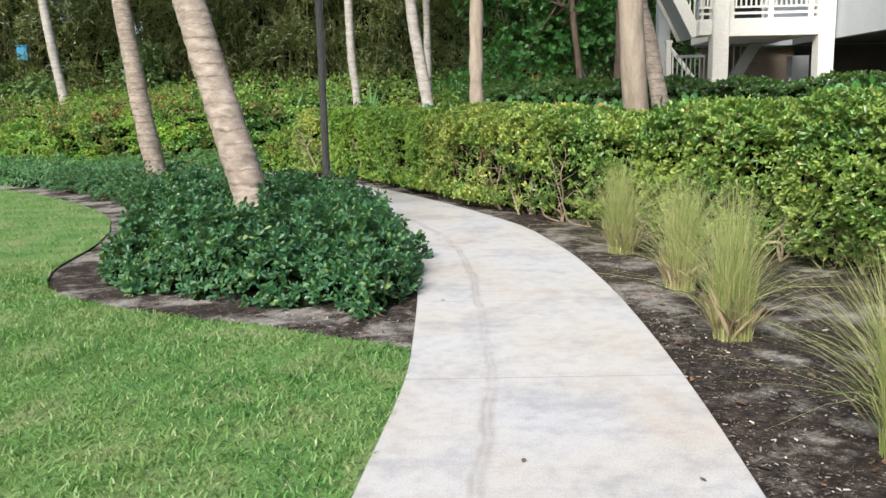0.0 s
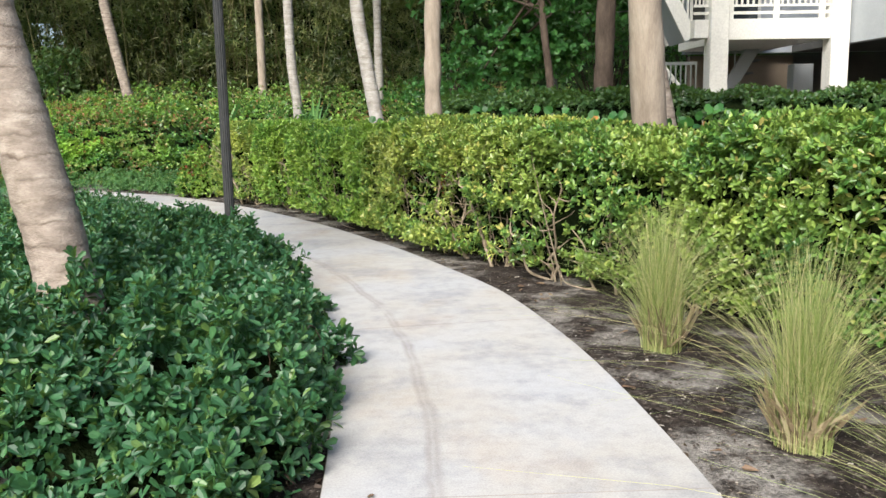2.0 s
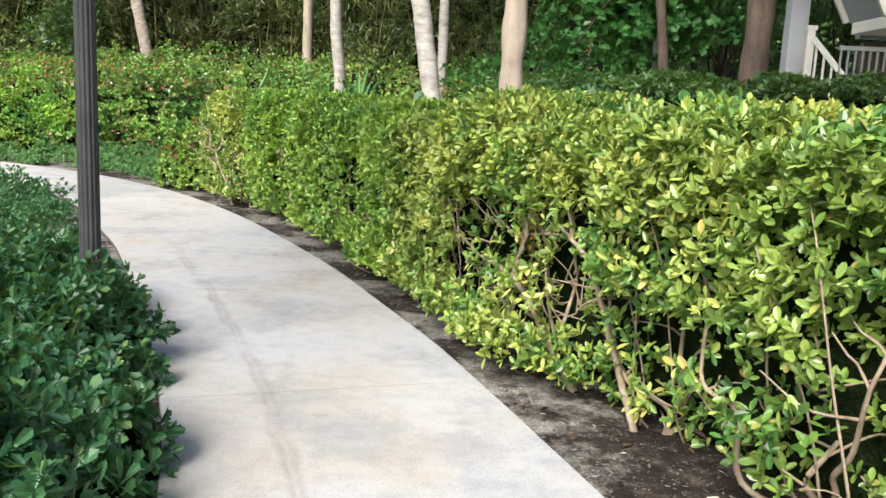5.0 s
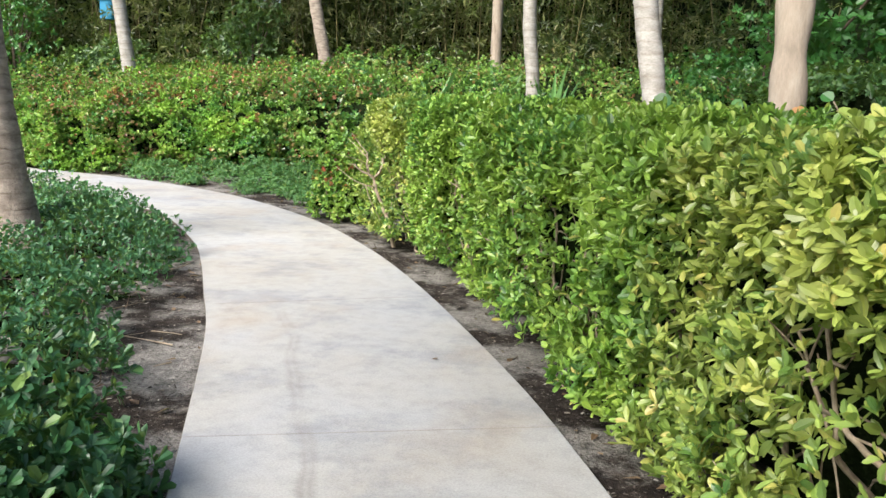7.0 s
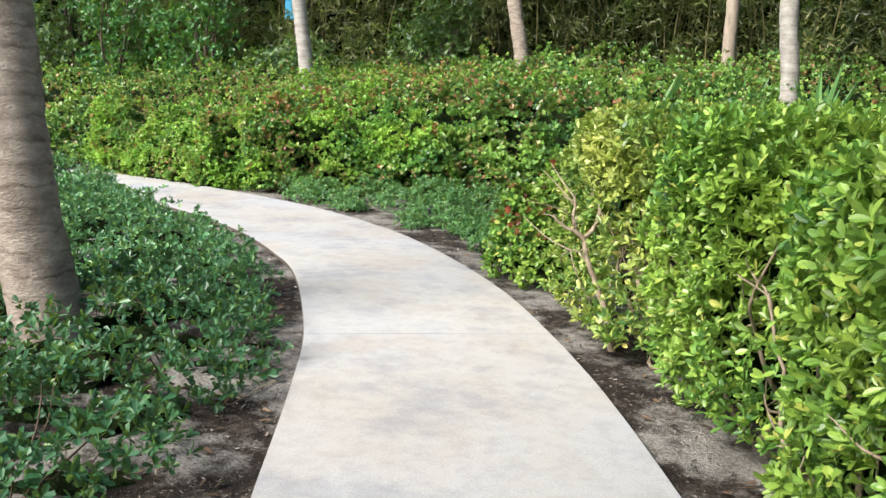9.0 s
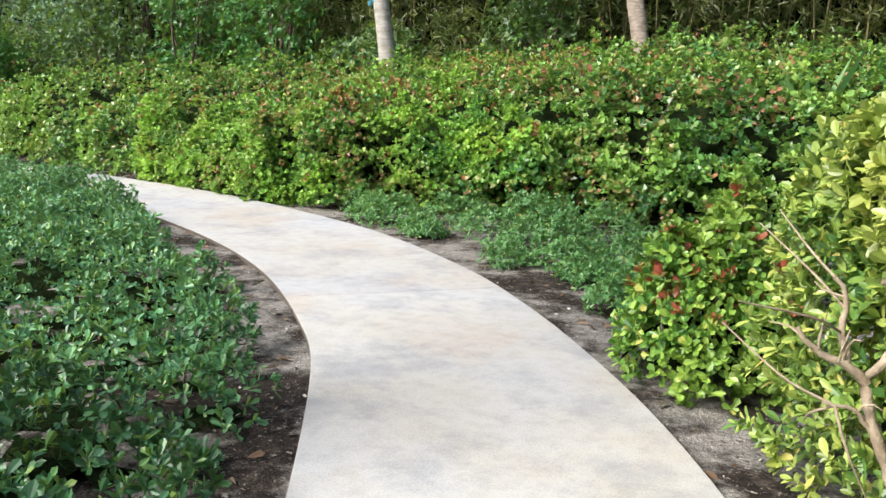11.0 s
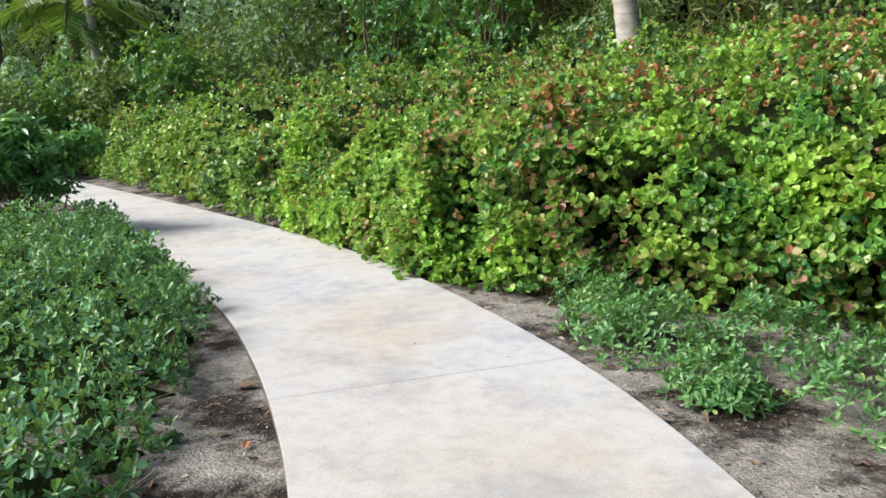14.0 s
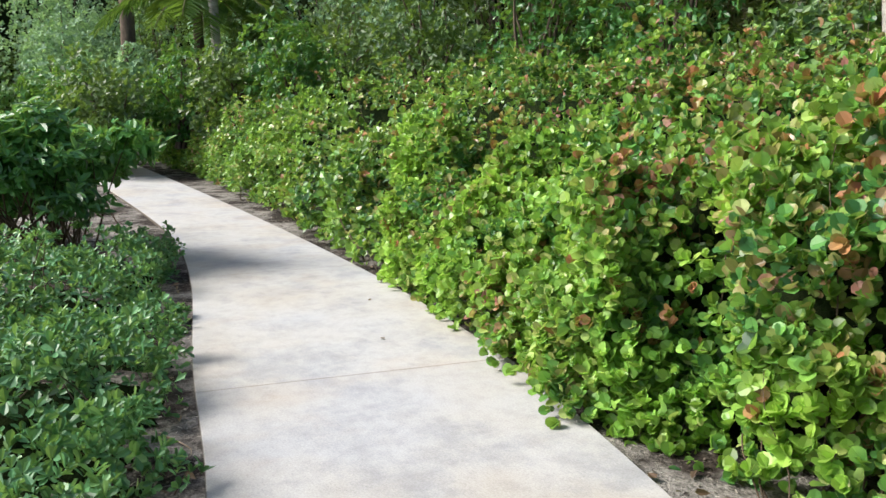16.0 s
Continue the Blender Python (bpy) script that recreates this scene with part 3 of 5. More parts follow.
# ---- plants ----
def plant_from_shoots(name, P, A, owner_seeds, spec, label, category, group, inner=None, stems=None):
    """Shoots are shared out to the nearest plant; every plant gets its foliage, young leaves and stems."""
    own = ((P[:, None, :2] - owner_seeds[None]) ** 2).sum(-1).argmin(1)
    for s, seed in enumerate(owner_seeds):
        sel = own == s
        if sel.sum() < 12:
            continue
        base = np.array([seed[0], seed[1]])
        z0 = float(ground_z(base[None])[0])
        ob = thing(name, (base[0], base[1], z0), label, category, group)
        p, a = P[sel], A[sel]
        young = np.zeros(len(p), bool)
        if spec.get("young") is not None:
            young = spec["young"](p)
        for nm, m, mask, lab in (("foliage", spec["mat"] if isinstance(spec["mat"], bpy.types.Material) else spec["mat"](base), ~young, ""), ("young_leaves", spec.get("young_mat"), young, "reddish new leaves at the shoot tips")):
            if mask.sum() and m:
                new_growth = nm == "young_leaves"
                V, F = whorls(p[mask], a[mask], 5 if new_growth else spec["k"], spec["len"], spec["wid"], spec["sides"],
                              34 if new_growth else spec.get("lean", 58), spec.get("jitter", 24), spec.get("fold", 0.12), spec.get("curl", 0.12))
                attach(nm, np_mesh(nm, V, F, m), ob, lab, "stuff")
        lines = []
        pick = rng.permutation(len(p))[:spec.get("stems", 12)]
        for q, ax in zip(p[pick], a[pick]):
            start = np.array([*(base + rng.normal(0, 0.07, 2)), z0 - 0.02])
            start[:2] = start[:2] * 0.6 + q[:2] * 0.4
            wander = spec.get("wander", 0.05)
            mid = start * 0.45 + q * 0.55 + rng.normal(0, wander, 3) - np.array([0, 0, 0.05])
            pts = spline([start, start * 0.7 + mid * 0.3 + rng.normal(0, wander * 0.6, 3), mid, mid * 0.4 + q * 0.6 + rng.normal(0, wander * 0.6, 3), q - ax * 0.01], 0.06)
            r = spec.get("stem_r", 0.008)
            if len(pts) > 2:
                lines.append((pts, np.linspace(r, r * 0.35, len(pts)) * rng.uniform(0.7, 1.3)))
        if lines:
            V, F = tubes(lines, 5)
            attach("twig_growth", np_mesh("twig_growth", V, F, spec.get("twig", M_DARKTWIG), True), ob, "bare twisting twigs", "stuff")
        # near-black faces standing in for the shade behind this plant's leaves
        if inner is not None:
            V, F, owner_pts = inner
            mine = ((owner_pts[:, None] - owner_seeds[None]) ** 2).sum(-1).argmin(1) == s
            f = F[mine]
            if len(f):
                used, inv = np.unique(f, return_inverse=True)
                attach("inner_shade", np_mesh("inner_shade", V[used], [inv.reshape(-1, 4)], spec.get("inner_mat", M_INNER_SHADE), True), ob, "", "stuff")


def field_seeds(P, gap):
    """Plant places spread over the shoots' area about gap apart."""
    pool = P[rng.permutation(len(P))[:4000], :2]
    seeds = [pool[0]]
    for q in pool[1:]:
        if min((q[0] - s[0]) ** 2 + (q[1] - s[1]) ** 2 for s in seeds) > gap * gap:
            seeds.append(q)
    return np.array(seeds)


def canopy(n, box, height, depth=0.12, steep=0.0):
    """Shoot tips on a planted canopy: height(P) is its top above the ground, 0 where nothing grows."""
    P = np.column_stack([rng.uniform(box[0], box[1], n), rng.uniform(box[2], box[3], n)])
    h = height(P)
    P, h = P[h > 0.04], h[h > 0.04]
    e = 0.03
    gxy = np.stack([(height(P + d) - height(P - d)) / (2 * e) for d in (np.array([e, 0]), np.array([0, e]))], 1)
    gxy = np.clip(gxy, -4, 4)
    N = unit(np.column_stack([-gxy, np.ones(len(P))]))
    if steep:
        P, h, N = P[N[:, 2] < steep], h[N[:, 2] < steep], N[N[:, 2] < steep]
    back = rng.random(len(P)) ** 2 * depth
    z = ground_z(P) + h * (1 - rng.random(len(P)) ** 2.2 * np.clip(1 - N[:, 2], 0, 0.85))
    T = np.column_stack([P, z]) - N * back[:, None]
    T[:, 2] = np.maximum(T[:, 2], ground_z(P) + 0.03)
    A = unit(N + np.array([0, 0, 0.45]) + rng.normal(0, 0.35, T.shape))
    return T, A


# Dark sheet under a canopy, painting the shade between its leaves
def inner_shade_sheet(box, step, height, share=0.66, drop=0.09):
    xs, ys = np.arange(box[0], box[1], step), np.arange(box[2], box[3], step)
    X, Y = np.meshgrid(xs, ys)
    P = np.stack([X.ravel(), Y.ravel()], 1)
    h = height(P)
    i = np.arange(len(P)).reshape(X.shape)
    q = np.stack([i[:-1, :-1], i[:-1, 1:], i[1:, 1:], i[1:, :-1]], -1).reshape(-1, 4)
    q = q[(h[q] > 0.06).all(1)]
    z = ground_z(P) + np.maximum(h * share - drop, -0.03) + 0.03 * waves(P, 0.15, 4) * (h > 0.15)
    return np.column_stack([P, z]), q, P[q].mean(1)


def gaps(T, A, strength=0.85, push=0.15, low=0.4):
    """Thin the shoots between the clumps, and push the clumps out."""
    w = waves(T, 0.24, 95) + 0.9 * waves(T, 0.55, 96)
    T = T + A * (push * w)[:, None]
    keep = (w > -0.22) | (rng.random(len(T)) > strength) | (T[:, 2] < low)
    return T[keep], A[keep]


# low dark shrubs between the path and the lawn
GAP_Y = np.array([4.8, 5.5, 6, 9.5, 11, 12.2, 13, 14.5, 15.3, 16.4, 17.2, 18.5, 19.3, 20.0, 20.5, 20.75, 22.5])
GAP_W = np.array([.6, .24, .03, .0, .02, .03, .28, .5, .4, .05, .22, .35, .28, .42, .34, .14, .12])
TALL_Y = np.array([5, 9, 11, 12.5, 14, 17, 19.5, 20.4, 20.8, 23])
TALL_H = np.array([.44, .46, .42, .37, .33, .31, .32, .34, .36, .36])


def shrub_height(P):
    dl, il = nearest(P, LEFT)
    de, ie = nearest(P, LAWN_EDGE)
    y = LEFT[il, 1]
    rim = 0.42 + 0.1 * waves(P, 0.5, 21)
    d = np.minimum(-dl - np.interp(y, GAP_Y, GAP_W) - 0.13 * waves(P, 0.3, 22), de - rim)
    d = np.where((P[:, 1] < 5.0) & (P[:, 0] > -1), -1, d)
    patchy = np.where((y > 12.6) & (y < 20.3), smoothstep((waves(P, 0.4, 23) + 0.85) / 0.6), 1)
    f = np.sqrt(np.clip(1 - (1 - np.clip(d / 0.5, 0, 1)) ** 2, 0, 1))
    h = np.interp(y, TALL_Y, TALL_H) * (1 + 0.40 * waves(P, 0.26, 24) + 0.34 * waves(P, 0.8, 25)) * f * patchy
    leggy = np.minimum(np.hypot(P[:, 0] + 15.38, P[:, 1] - 20.84), np.hypot(P[:, 0] + 17.0, P[:, 1] - 20.4))
    h = np.where((leggy < 0.95) | (P[:, 0] < -15.8), 0, h)
    return np.where(d > 0, h, 0)


T, A = canopy(19000, (-4.2, 0.4, 4.8, 12.5), shrub_height)
T2, A2 = canopy(25000, (-10.5, -1.4, 12.5, 21), shrub_height, 0.16)
T3, A3 = canopy(9000, (-16, -10.5, 18.5, 22.3), shrub_height)
TS, AS = canopy(19000, (-4.2, 0.4, 4.8, 12.5), shrub_height, 0.10, 0.8)
T, A = np.vstack([T, TS]), np.vstack([A, AS])
T4, A4 = canopy(7000, (-16, -10.5, 18.5, 22.3), shrub_height, 0.10, 0.8)
TS, AS = canopy(16000, (-10.5, -1.4, 12.5, 21), shrub_height, 0.12, 0.75)
T2, A2 = gaps(np.vstack([T2, TS, T3, T4]), np.vstack([A2, AS, A3, A4]), 0.7, 0.07, 0.1)
box = (-4.2, 0.4, 4.8, 12.5)
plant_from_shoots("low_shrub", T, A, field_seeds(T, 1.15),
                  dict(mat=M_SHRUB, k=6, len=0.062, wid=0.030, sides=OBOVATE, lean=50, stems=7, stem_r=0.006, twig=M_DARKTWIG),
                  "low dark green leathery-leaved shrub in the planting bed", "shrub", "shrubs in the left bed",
                  inner_shade_sheet(box, 0.1, shrub_height))
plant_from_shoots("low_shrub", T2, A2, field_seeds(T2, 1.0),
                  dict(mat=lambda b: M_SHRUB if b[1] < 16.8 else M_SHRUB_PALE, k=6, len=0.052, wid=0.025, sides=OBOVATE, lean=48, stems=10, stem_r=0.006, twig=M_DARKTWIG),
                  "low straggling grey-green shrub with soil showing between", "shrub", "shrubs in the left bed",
                  inner_shade_sheet((-16, -1.4, 12.5, 22.2), 0.1, shrub_height, 0.36, 0.09))


# the clipped hedge
SEAMS = ((17.0, 0.22), (15.95, 0.46), (14.15, 0.15), (12.85, 0.12), (10.9, 0.12), (9.55, 0.08), (8.5, 0.13), (7.0, 0.14), (5.4, 0.2), (4.0, 0.16))


def hedge_shoots(line, n, top, width, z_low, ground, taper_end=0.4, seed=40):
    """Shoots on the front, top and back of a clipped hedge that runs along a line (its front foot)."""
    tan = unit(np.gradient(line, axis=0))
    nor = np.column_stack([tan[:, 1], -tan[:, 0]])
    s = rng.uniform(0, len(line) - 1.01, n)
    i = s.astype(int)
    f = (s - i)[:, None]
    base = line[i] * (1 - f) + line[i + 1] * f
    t, m = tan[i], nor[i]
    H = top(base)
    u = rng.random(n) * (H + width + 0.12)
    front, ontop = u < H, (u >= H) & (u < H + width)
    zz = np.where(front, z_low + (H - z_low) * np.where(front, u / H, 1), np.where(ontop, H, z_low + (H - z_low) * rng.random(n)))
    oo = np.where(front, 0, np.where(ontop, (u - H), width))
    q = np.column_stack([base, zz])
    lump = waves(q, 0.5, seed) * 0.11 + waves(q, 0.16, seed + 1) * 0.05
    seam = np.zeros(n)
    for y0, deep_in in SEAMS:  # where one plant stands back from the next
        seam = np.maximum(seam, deep_in * np.exp(-((base[:, 1] - y0) / 0.15) ** 2))
    lump = lump - seam * (taper_end < 0.35)
    r = np.clip(1 - (H - zz) / 0.22, 0, 1) * np.clip(1 - np.minimum(oo, width - oo) / 0.22, 0, 1)
    rise = np.clip((0.62 - zz) / 0.6, 0, 1) * np.interp(base[:, 1], [5, 7, 10.4, 10.9, 12.0, 12.8], [0.08, 0.20, 0.20, -0.10, -0.10, -0.04])
    N = np.where(front[:, None], np.column_stack([-m, np.full(n, 0.25)]), np.where(ontop[:, None], np.column_stack([np.zeros((n, 2)), np.ones(n)]), np.column_stack([m, np.full(n, 0.3)])))
    N = unit(N + r[:, None] * np.column_stack([np.where((oo < width / 2)[:, None], -m, m), np.ones(n)]))
    shift = (oo + np.where(front, rise, 0) + np.where(front, 0.06 * r, 0))[:, None]
    xy = base + m * shift
    P = np.column_stack([xy, zz - 0.07 * r + ground])
    deep = np.where(rng.random(n) < 0.34, rng.uniform(0.10, 0.30, n), rng.random(n) ** 2 * 0.10)
    P += N * (lump - deep)[:, None]
    A = unit(N + np.array([0, 0, 0.55]) + rng.normal(0, 0.4, (n, 3)))
    bare = front & (waves(q, 0.28, seed + 3) + 0.5 * waves(q, 0.11, seed + 4) + 0.35 * np.sin(np.clip(zz / H * 1.15, 0, 1) * np.pi) > 0.62)
    keep = ~bare | (rng.random(n) < 0.18) | (deep > 0.12)
    low = front & (zz < 0.55 + 0.12 * waves(q, 0.4, seed + 5)) & (base[:, 1] > 6.8) & (base[:, 1] < 10.3)
    keep &= ~low | (rng.random(n) < 0.75) | (deep > 0.12)
    if taper_end < 0.35:  # worn hollows where the stems show
        for y0, half, z0, z1 in ((11.6, 0.8, 0.3, 0.86), (14.55, 0.32, 0.3, 0.86), (17.45, 0.26, 0.25, 0.95), (9.3, 0.4, 0.3, 0.86), (10.2, 0.62, 0.08, 0.62)):
            hollow = front & (np.abs(base[:, 1] - y0) < half) & (zz > z0) & (zz < z1)
            keep &= ~hollow | (rng.random(n) < np.where(deep > 0.12, 0.45, 0.2))
    return P[keep], A[keep], np.arange(n)[keep]


# Dark body within a hedge: its inner shade given a shape
def hedge_shade_core(line, top, width, ground, inset=0.36):
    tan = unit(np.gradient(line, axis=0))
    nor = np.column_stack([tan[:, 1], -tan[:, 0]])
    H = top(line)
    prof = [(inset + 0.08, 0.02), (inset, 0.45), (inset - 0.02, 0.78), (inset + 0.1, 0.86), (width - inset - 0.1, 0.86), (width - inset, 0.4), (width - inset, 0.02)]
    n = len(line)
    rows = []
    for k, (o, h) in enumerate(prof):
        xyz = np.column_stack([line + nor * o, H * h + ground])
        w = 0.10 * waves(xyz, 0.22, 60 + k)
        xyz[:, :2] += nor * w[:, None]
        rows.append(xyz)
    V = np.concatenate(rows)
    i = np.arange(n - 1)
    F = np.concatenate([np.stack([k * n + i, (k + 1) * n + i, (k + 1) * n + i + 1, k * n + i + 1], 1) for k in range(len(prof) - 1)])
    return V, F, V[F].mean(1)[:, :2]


def hedge_top(P):
    return 1.27 + 0.08 * smoothstep((9.0 - P[:, 1]) / 4) + 0.025 * waves(P, 1.2, 70)


def hedge_leaf(b):
    return M_HEDGE_DEEP if b[1] < 10.7 else M_HEDGE if b[1] < 13.4 or b[1] > 17.1 else M_HEDGE_FRESH


P, A, _ = hedge_shoots(HEDGE, 62000, hedge_top, 1.15, 0.10, 0.0, 0.3)
thin = (P[:, 1] > 4) | (rng.random(len(P)) < 0.4)
P, A = P[thin], A[thin]
seeds = HEDGE[8::11] + np.column_stack([np.gradient(HEDGE, axis=0)[8::11, 1], -np.gradient(HEDGE, axis=0)[8::11, 0]]) * 4.5
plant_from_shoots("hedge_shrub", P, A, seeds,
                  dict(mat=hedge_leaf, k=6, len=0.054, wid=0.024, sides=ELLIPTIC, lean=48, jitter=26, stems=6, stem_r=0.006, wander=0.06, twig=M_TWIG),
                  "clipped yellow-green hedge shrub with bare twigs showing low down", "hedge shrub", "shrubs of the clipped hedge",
                  hedge_shade_core(HEDGE, hedge_top, 1.15, 0.0))


# gangly open branches showing in the hedge's face
def hedge_branches():
    hedge_things = [o for o in scene.objects if o.name.startswith("hedge_shrub")]
    tan = unit(np.gradient(HEDGE, axis=0))
    nor = np.column_stack([tan[:, 1], -tan[:, 0]])
    for k in range(62, len(HEDGE) - 6, 8):
        lines = []
        root = np.array([*(HEDGE[k] + nor[k] * 0.34), -0.05])
        for b in range(3):
            ang, tall = rng.uniform(-1.1, 1.1), rng.uniform(0.45, 1.0)
            out = rng.uniform(0.12, 0.30)
            end = np.array([*(HEDGE[k] + tan[k] * math.sin(ang) * 0.6 + nor[k] * out), tall])
            knots = [root]
            for f in (0.22, 0.42, 0.62, 0.82):
                knots.append(root * (1 - f) + end * f + rng.normal(0, 0.055, 3) + np.array([0, 0, -0.08 * math.sin(f * 3.14)]))
            pts = spline([*knots, end], 0.04)
            lines.append((pts, np.linspace(0.014, 0.005, len(pts))))
            for c in range(5):
                a = pts[rng.integers(len(pts) // 4, len(pts) - 1)]
                e = a + np.array([*(-nor[k] * rng.uniform(-0.06, 0.08) + tan[k] * rng.normal(0, 0.2)), rng.uniform(-0.03, 0.2)])
                pts2 = spline([a, a * 0.6 + e * 0.4 + rng.normal(0, 0.03, 3), a * 0.25 + e * 0.75 + rng.normal(0, 0.03, 3), e], 0.04)
                if len(pts2) > 2:
                    lines.append((pts2, np.linspace(0.006, 0.0025, len(pts2))))
        V, F = tubes(lines, 6)
        owner = min(hedge_things, key=lambda o: (o.location - Vector(root)).length)
        attach("main_stem", np_mesh("main_stem", V, F, M_TWIG, True), owner, "pale grey-brown branching stem")



def worn_stems():
    """Gnarled main stems laid bare where the hedge has thinned, and a few dead red leaves among them."""
    owner = min([o for o in scene.objects if o.name.startswith("hedge_shrub")], key=lambda o: (o.location - Vector((0.7, 11.4, 0))).length)
    stems = [([(0.78, 11.2, -0.04), (0.65, 11.38, 0.18), (0.56, 11.45, 0.35), (0.49, 11.58, 0.45), (0.53, 11.51, 0.67), (0.5, 11.58, 0.79), (0.47, 11.64, 0.86), (0.5, 11.7, 1.0)], 0.021, 0.007),
             ([(0.5, 11.57, 0.43), (0.4, 11.8, 0.46), (0.31, 12.03, 0.47), (0.22, 12.23, 0.53), (0.16, 12.38, 0.59), (0.12, 12.5, 0.75)], 0.014, 0.005),
             ([(0.53, 11.52, 0.64), (0.42, 11.76, 0.69), (0.36, 11.88, 0.75), (0.34, 11.95, 0.88)], 0.008, 0.003),
             ([(0.98, 10.75, -0.04), (0.88, 10.88, 0.30), (0.81, 10.89, 0.52), (0.77, 10.97, 0.65), (0.70, 11.15, 0.72), (0.62, 11.3, 0.85), (0.6, 11.35, 1.0)], 0.018, 0.006),
             ([(0.71, 11.13, 0.71), (0.69, 11.15, 0.84), (0.67, 11.21, 0.97), (0.7, 11.25, 1.08)], 0.009, 0.004),
             ([(0.71, 11.14, 0.72), (0.62, 11.32, 0.71), (0.53, 11.49, 0.67)], 0.006, 0.003),
             ([(-2.60, 17.52, -0.04), (-2.65, 17.51, 0.19), (-2.73, 17.50, 0.38), (-2.79, 17.50, 0.54), (-2.80, 17.51, 0.61), (-2.76, 17.55, 0.68), (-2.75, 17.58, 0.78), (-2.76, 17.58, 0.84), (-2.82, 17.56, 0.88)], 0.022, 0.010),
             ([(-2.80, 17.51, 0.60), (-2.85, 17.48, 0.65), (-2.89, 17.46, 0.66), (-2.94, 17.43, 0.70), (-2.98, 17.42, 0.76)], 0.015, 0.006),
             ([(-2.85, 17.48, 0.65), (-2.87, 17.49, 0.74), (-2.87, 17.51, 0.83), (-2.91, 17.50, 0.88)], 0.012, 0.006),
             ([(-2.76, 17.50, 0.46), (-2.82, 17.47, 0.53), (-2.90, 17.43, 0.56)], 0.008, 0.004),
             ([(0.83, 10.9, 0.50), (0.77, 10.97, 0.46), (0.72, 11.1, 0.36), (0.66, 11.2, 0.36)], 0.007, 0.003)]
    lines = []
    for knots, r0, r1 in stems:
        pts = spline(knots, 0.03) + 0.007 * np.column_stack([waves(spline(knots, 0.03), 0.05, 700 + c) for c in range(3)])
        lines.append((pts, np.linspace(r0, r1, len(pts))))
        for c in range(4):
            a = pts[rng.integers(len(pts) // 3, len(pts) - 1)]
            e = a + rng.normal(0, 0.12, 3) + np.array([-0.02, 0, 0.06])
            p2 = spline([a, a * 0.6 + e * 0.4 + rng.normal(0, 0.02, 3), e], 0.03)
            if len(p2) > 2:
                lines.append((p2, np.linspace(0.0045, 0.002, len(p2))))
    last = min([o for o in scene.objects if o.name.startswith("hedge_shrub")], key=lambda o: (o.location - Vector((-2.6, 17.5, 0))).length)
    for plant, mine in ((owner, [l for l in lines if l[0][0][1] < 14]), (last, [l for l in lines if l[0][0][1] > 14])):
        V, F = tubes(mine, 8)
        attach("main_stem", np_mesh("main_stem", V, F, M_TWIG, True), plant, "gnarled pale grey-brown stem laid bare")
    n = 26
    P = np.array([0.57, 11.5, 0.73]) + rng.normal(0, 1, (n, 3)) * np.array([0.02, 0.03, 0.055])
    V, F = leaf_blades(P, unit(rng.normal(size=(n, 3)) + np.array([0, 0, -0.8])), unit(rng.normal(size=(n, 3))), rng.uniform(0.04, 0.06, n), np.full(n, 0.02), POINTED, 0.12, 0.2)
    attach("dead_leaves", np_mesh("dead_leaves", V, F, M_DEADRED), owner, "cluster of dead red leaves", "stuff")


hedge_branches()
worn_stems()


# looser shrub with red leaf tips at the hedge's end
def mound(cx, cy, rx, ry, h):
    def height(P):
        q = ((P[:, 0] - cx) / rx) ** 2 + ((P[:, 1] - cy) / ry) ** 2
        return np.where(q < 1, h * np.sqrt(np.clip(1 - q, 0, 1)) * (1 + 0.2 * waves(P, 0.3, 31)), 0)
    return height


def red_tips(share, z_min=0.0):
    def pick(p):
        return (rng.random(len(p)) < share * (0.35 + 1.5 * smoothstep((p[:, 2] - 0.7) / 0.6)) * (0.2 + 2.6 * smoothstep((waves(p, 0.7, 77) + 0.1) / 0.9))) & (p[:, 2] > z_min)
    return pick


for cx, cy, rx, ry, h, n in ((-3.66, 19.16, 0.50, 0.50, 0.88, 2100), (-3.86, 19.56, 0.24, 0.24, 0.42, 500)):
    hf = mound(cx, cy, rx, ry, h)
    T, A = canopy(n, (cx - rx, cx + rx, cy - ry, cy + ry), hf)
    plant_from_shoots("hedge_end_shrub", T, A, np.array([(cx, cy)]),
                      dict(mat=M_HEDGE_FRESH, young_mat=M_YOUNG_RED, young=lambda p: (rng.random(len(p)) < 0.10 + 0.22 * smoothstep(waves(p, 0.4, 78))) & (p[:, 2] > 0.38), k=6, len=0.052, wid=0.032, sides=OBOVATE, lean=50, stems=25, twig=M_TWIG, stem_r=0.01),
                      "loose green shrub with red young leaves at the hedge end", "shrub", "",
                      inner_shade_sheet((cx - rx, cx + rx, cy - ry, cy + ry), 0.1, hf, 0.5, 0.1))

# low weeds along the path's far side
WEEDS = [(-4.9, 20.75, .35, .18), (-5.4, 21.25, .4, .25), (-6.0, 21.75, .45, .3), (-6.7, 22.1, .45, .34), (-7.4, 22.45, .4, .36), (-7.9, 22.15, .42, .34), (-8.35, 22.35, .35, .3),
         (-5.6, 22.3, .5, .38), (-6.5, 22.8, .5, .42), (-4.7, 21.6, .5, .35), (-4.4, 22.5, .6, .4), (-3.6, 21.3, .6, .4), (-7.2, 21.75, .22, .16), (-8.8, 22.75, .35, .3), (-3.2, 22.6, .7, .45), (-4.35, 20.35, .32, .26), (-4.75, 21.15, .5, .4), (-4.0, 20.75, .45, .42), (-5.15, 20.95, .3, .2), (-5.7, 21.75, .4, .34), (-3.9, 21.9, .6, .45), (-4.49, 20.09, 0.30, 0.26), (-4.47, 20.50, 0.34, 0.34), (-7.36, 21.86, 0.28, 0.22), (-5.88, 21.01, 0.26, 0.20)]
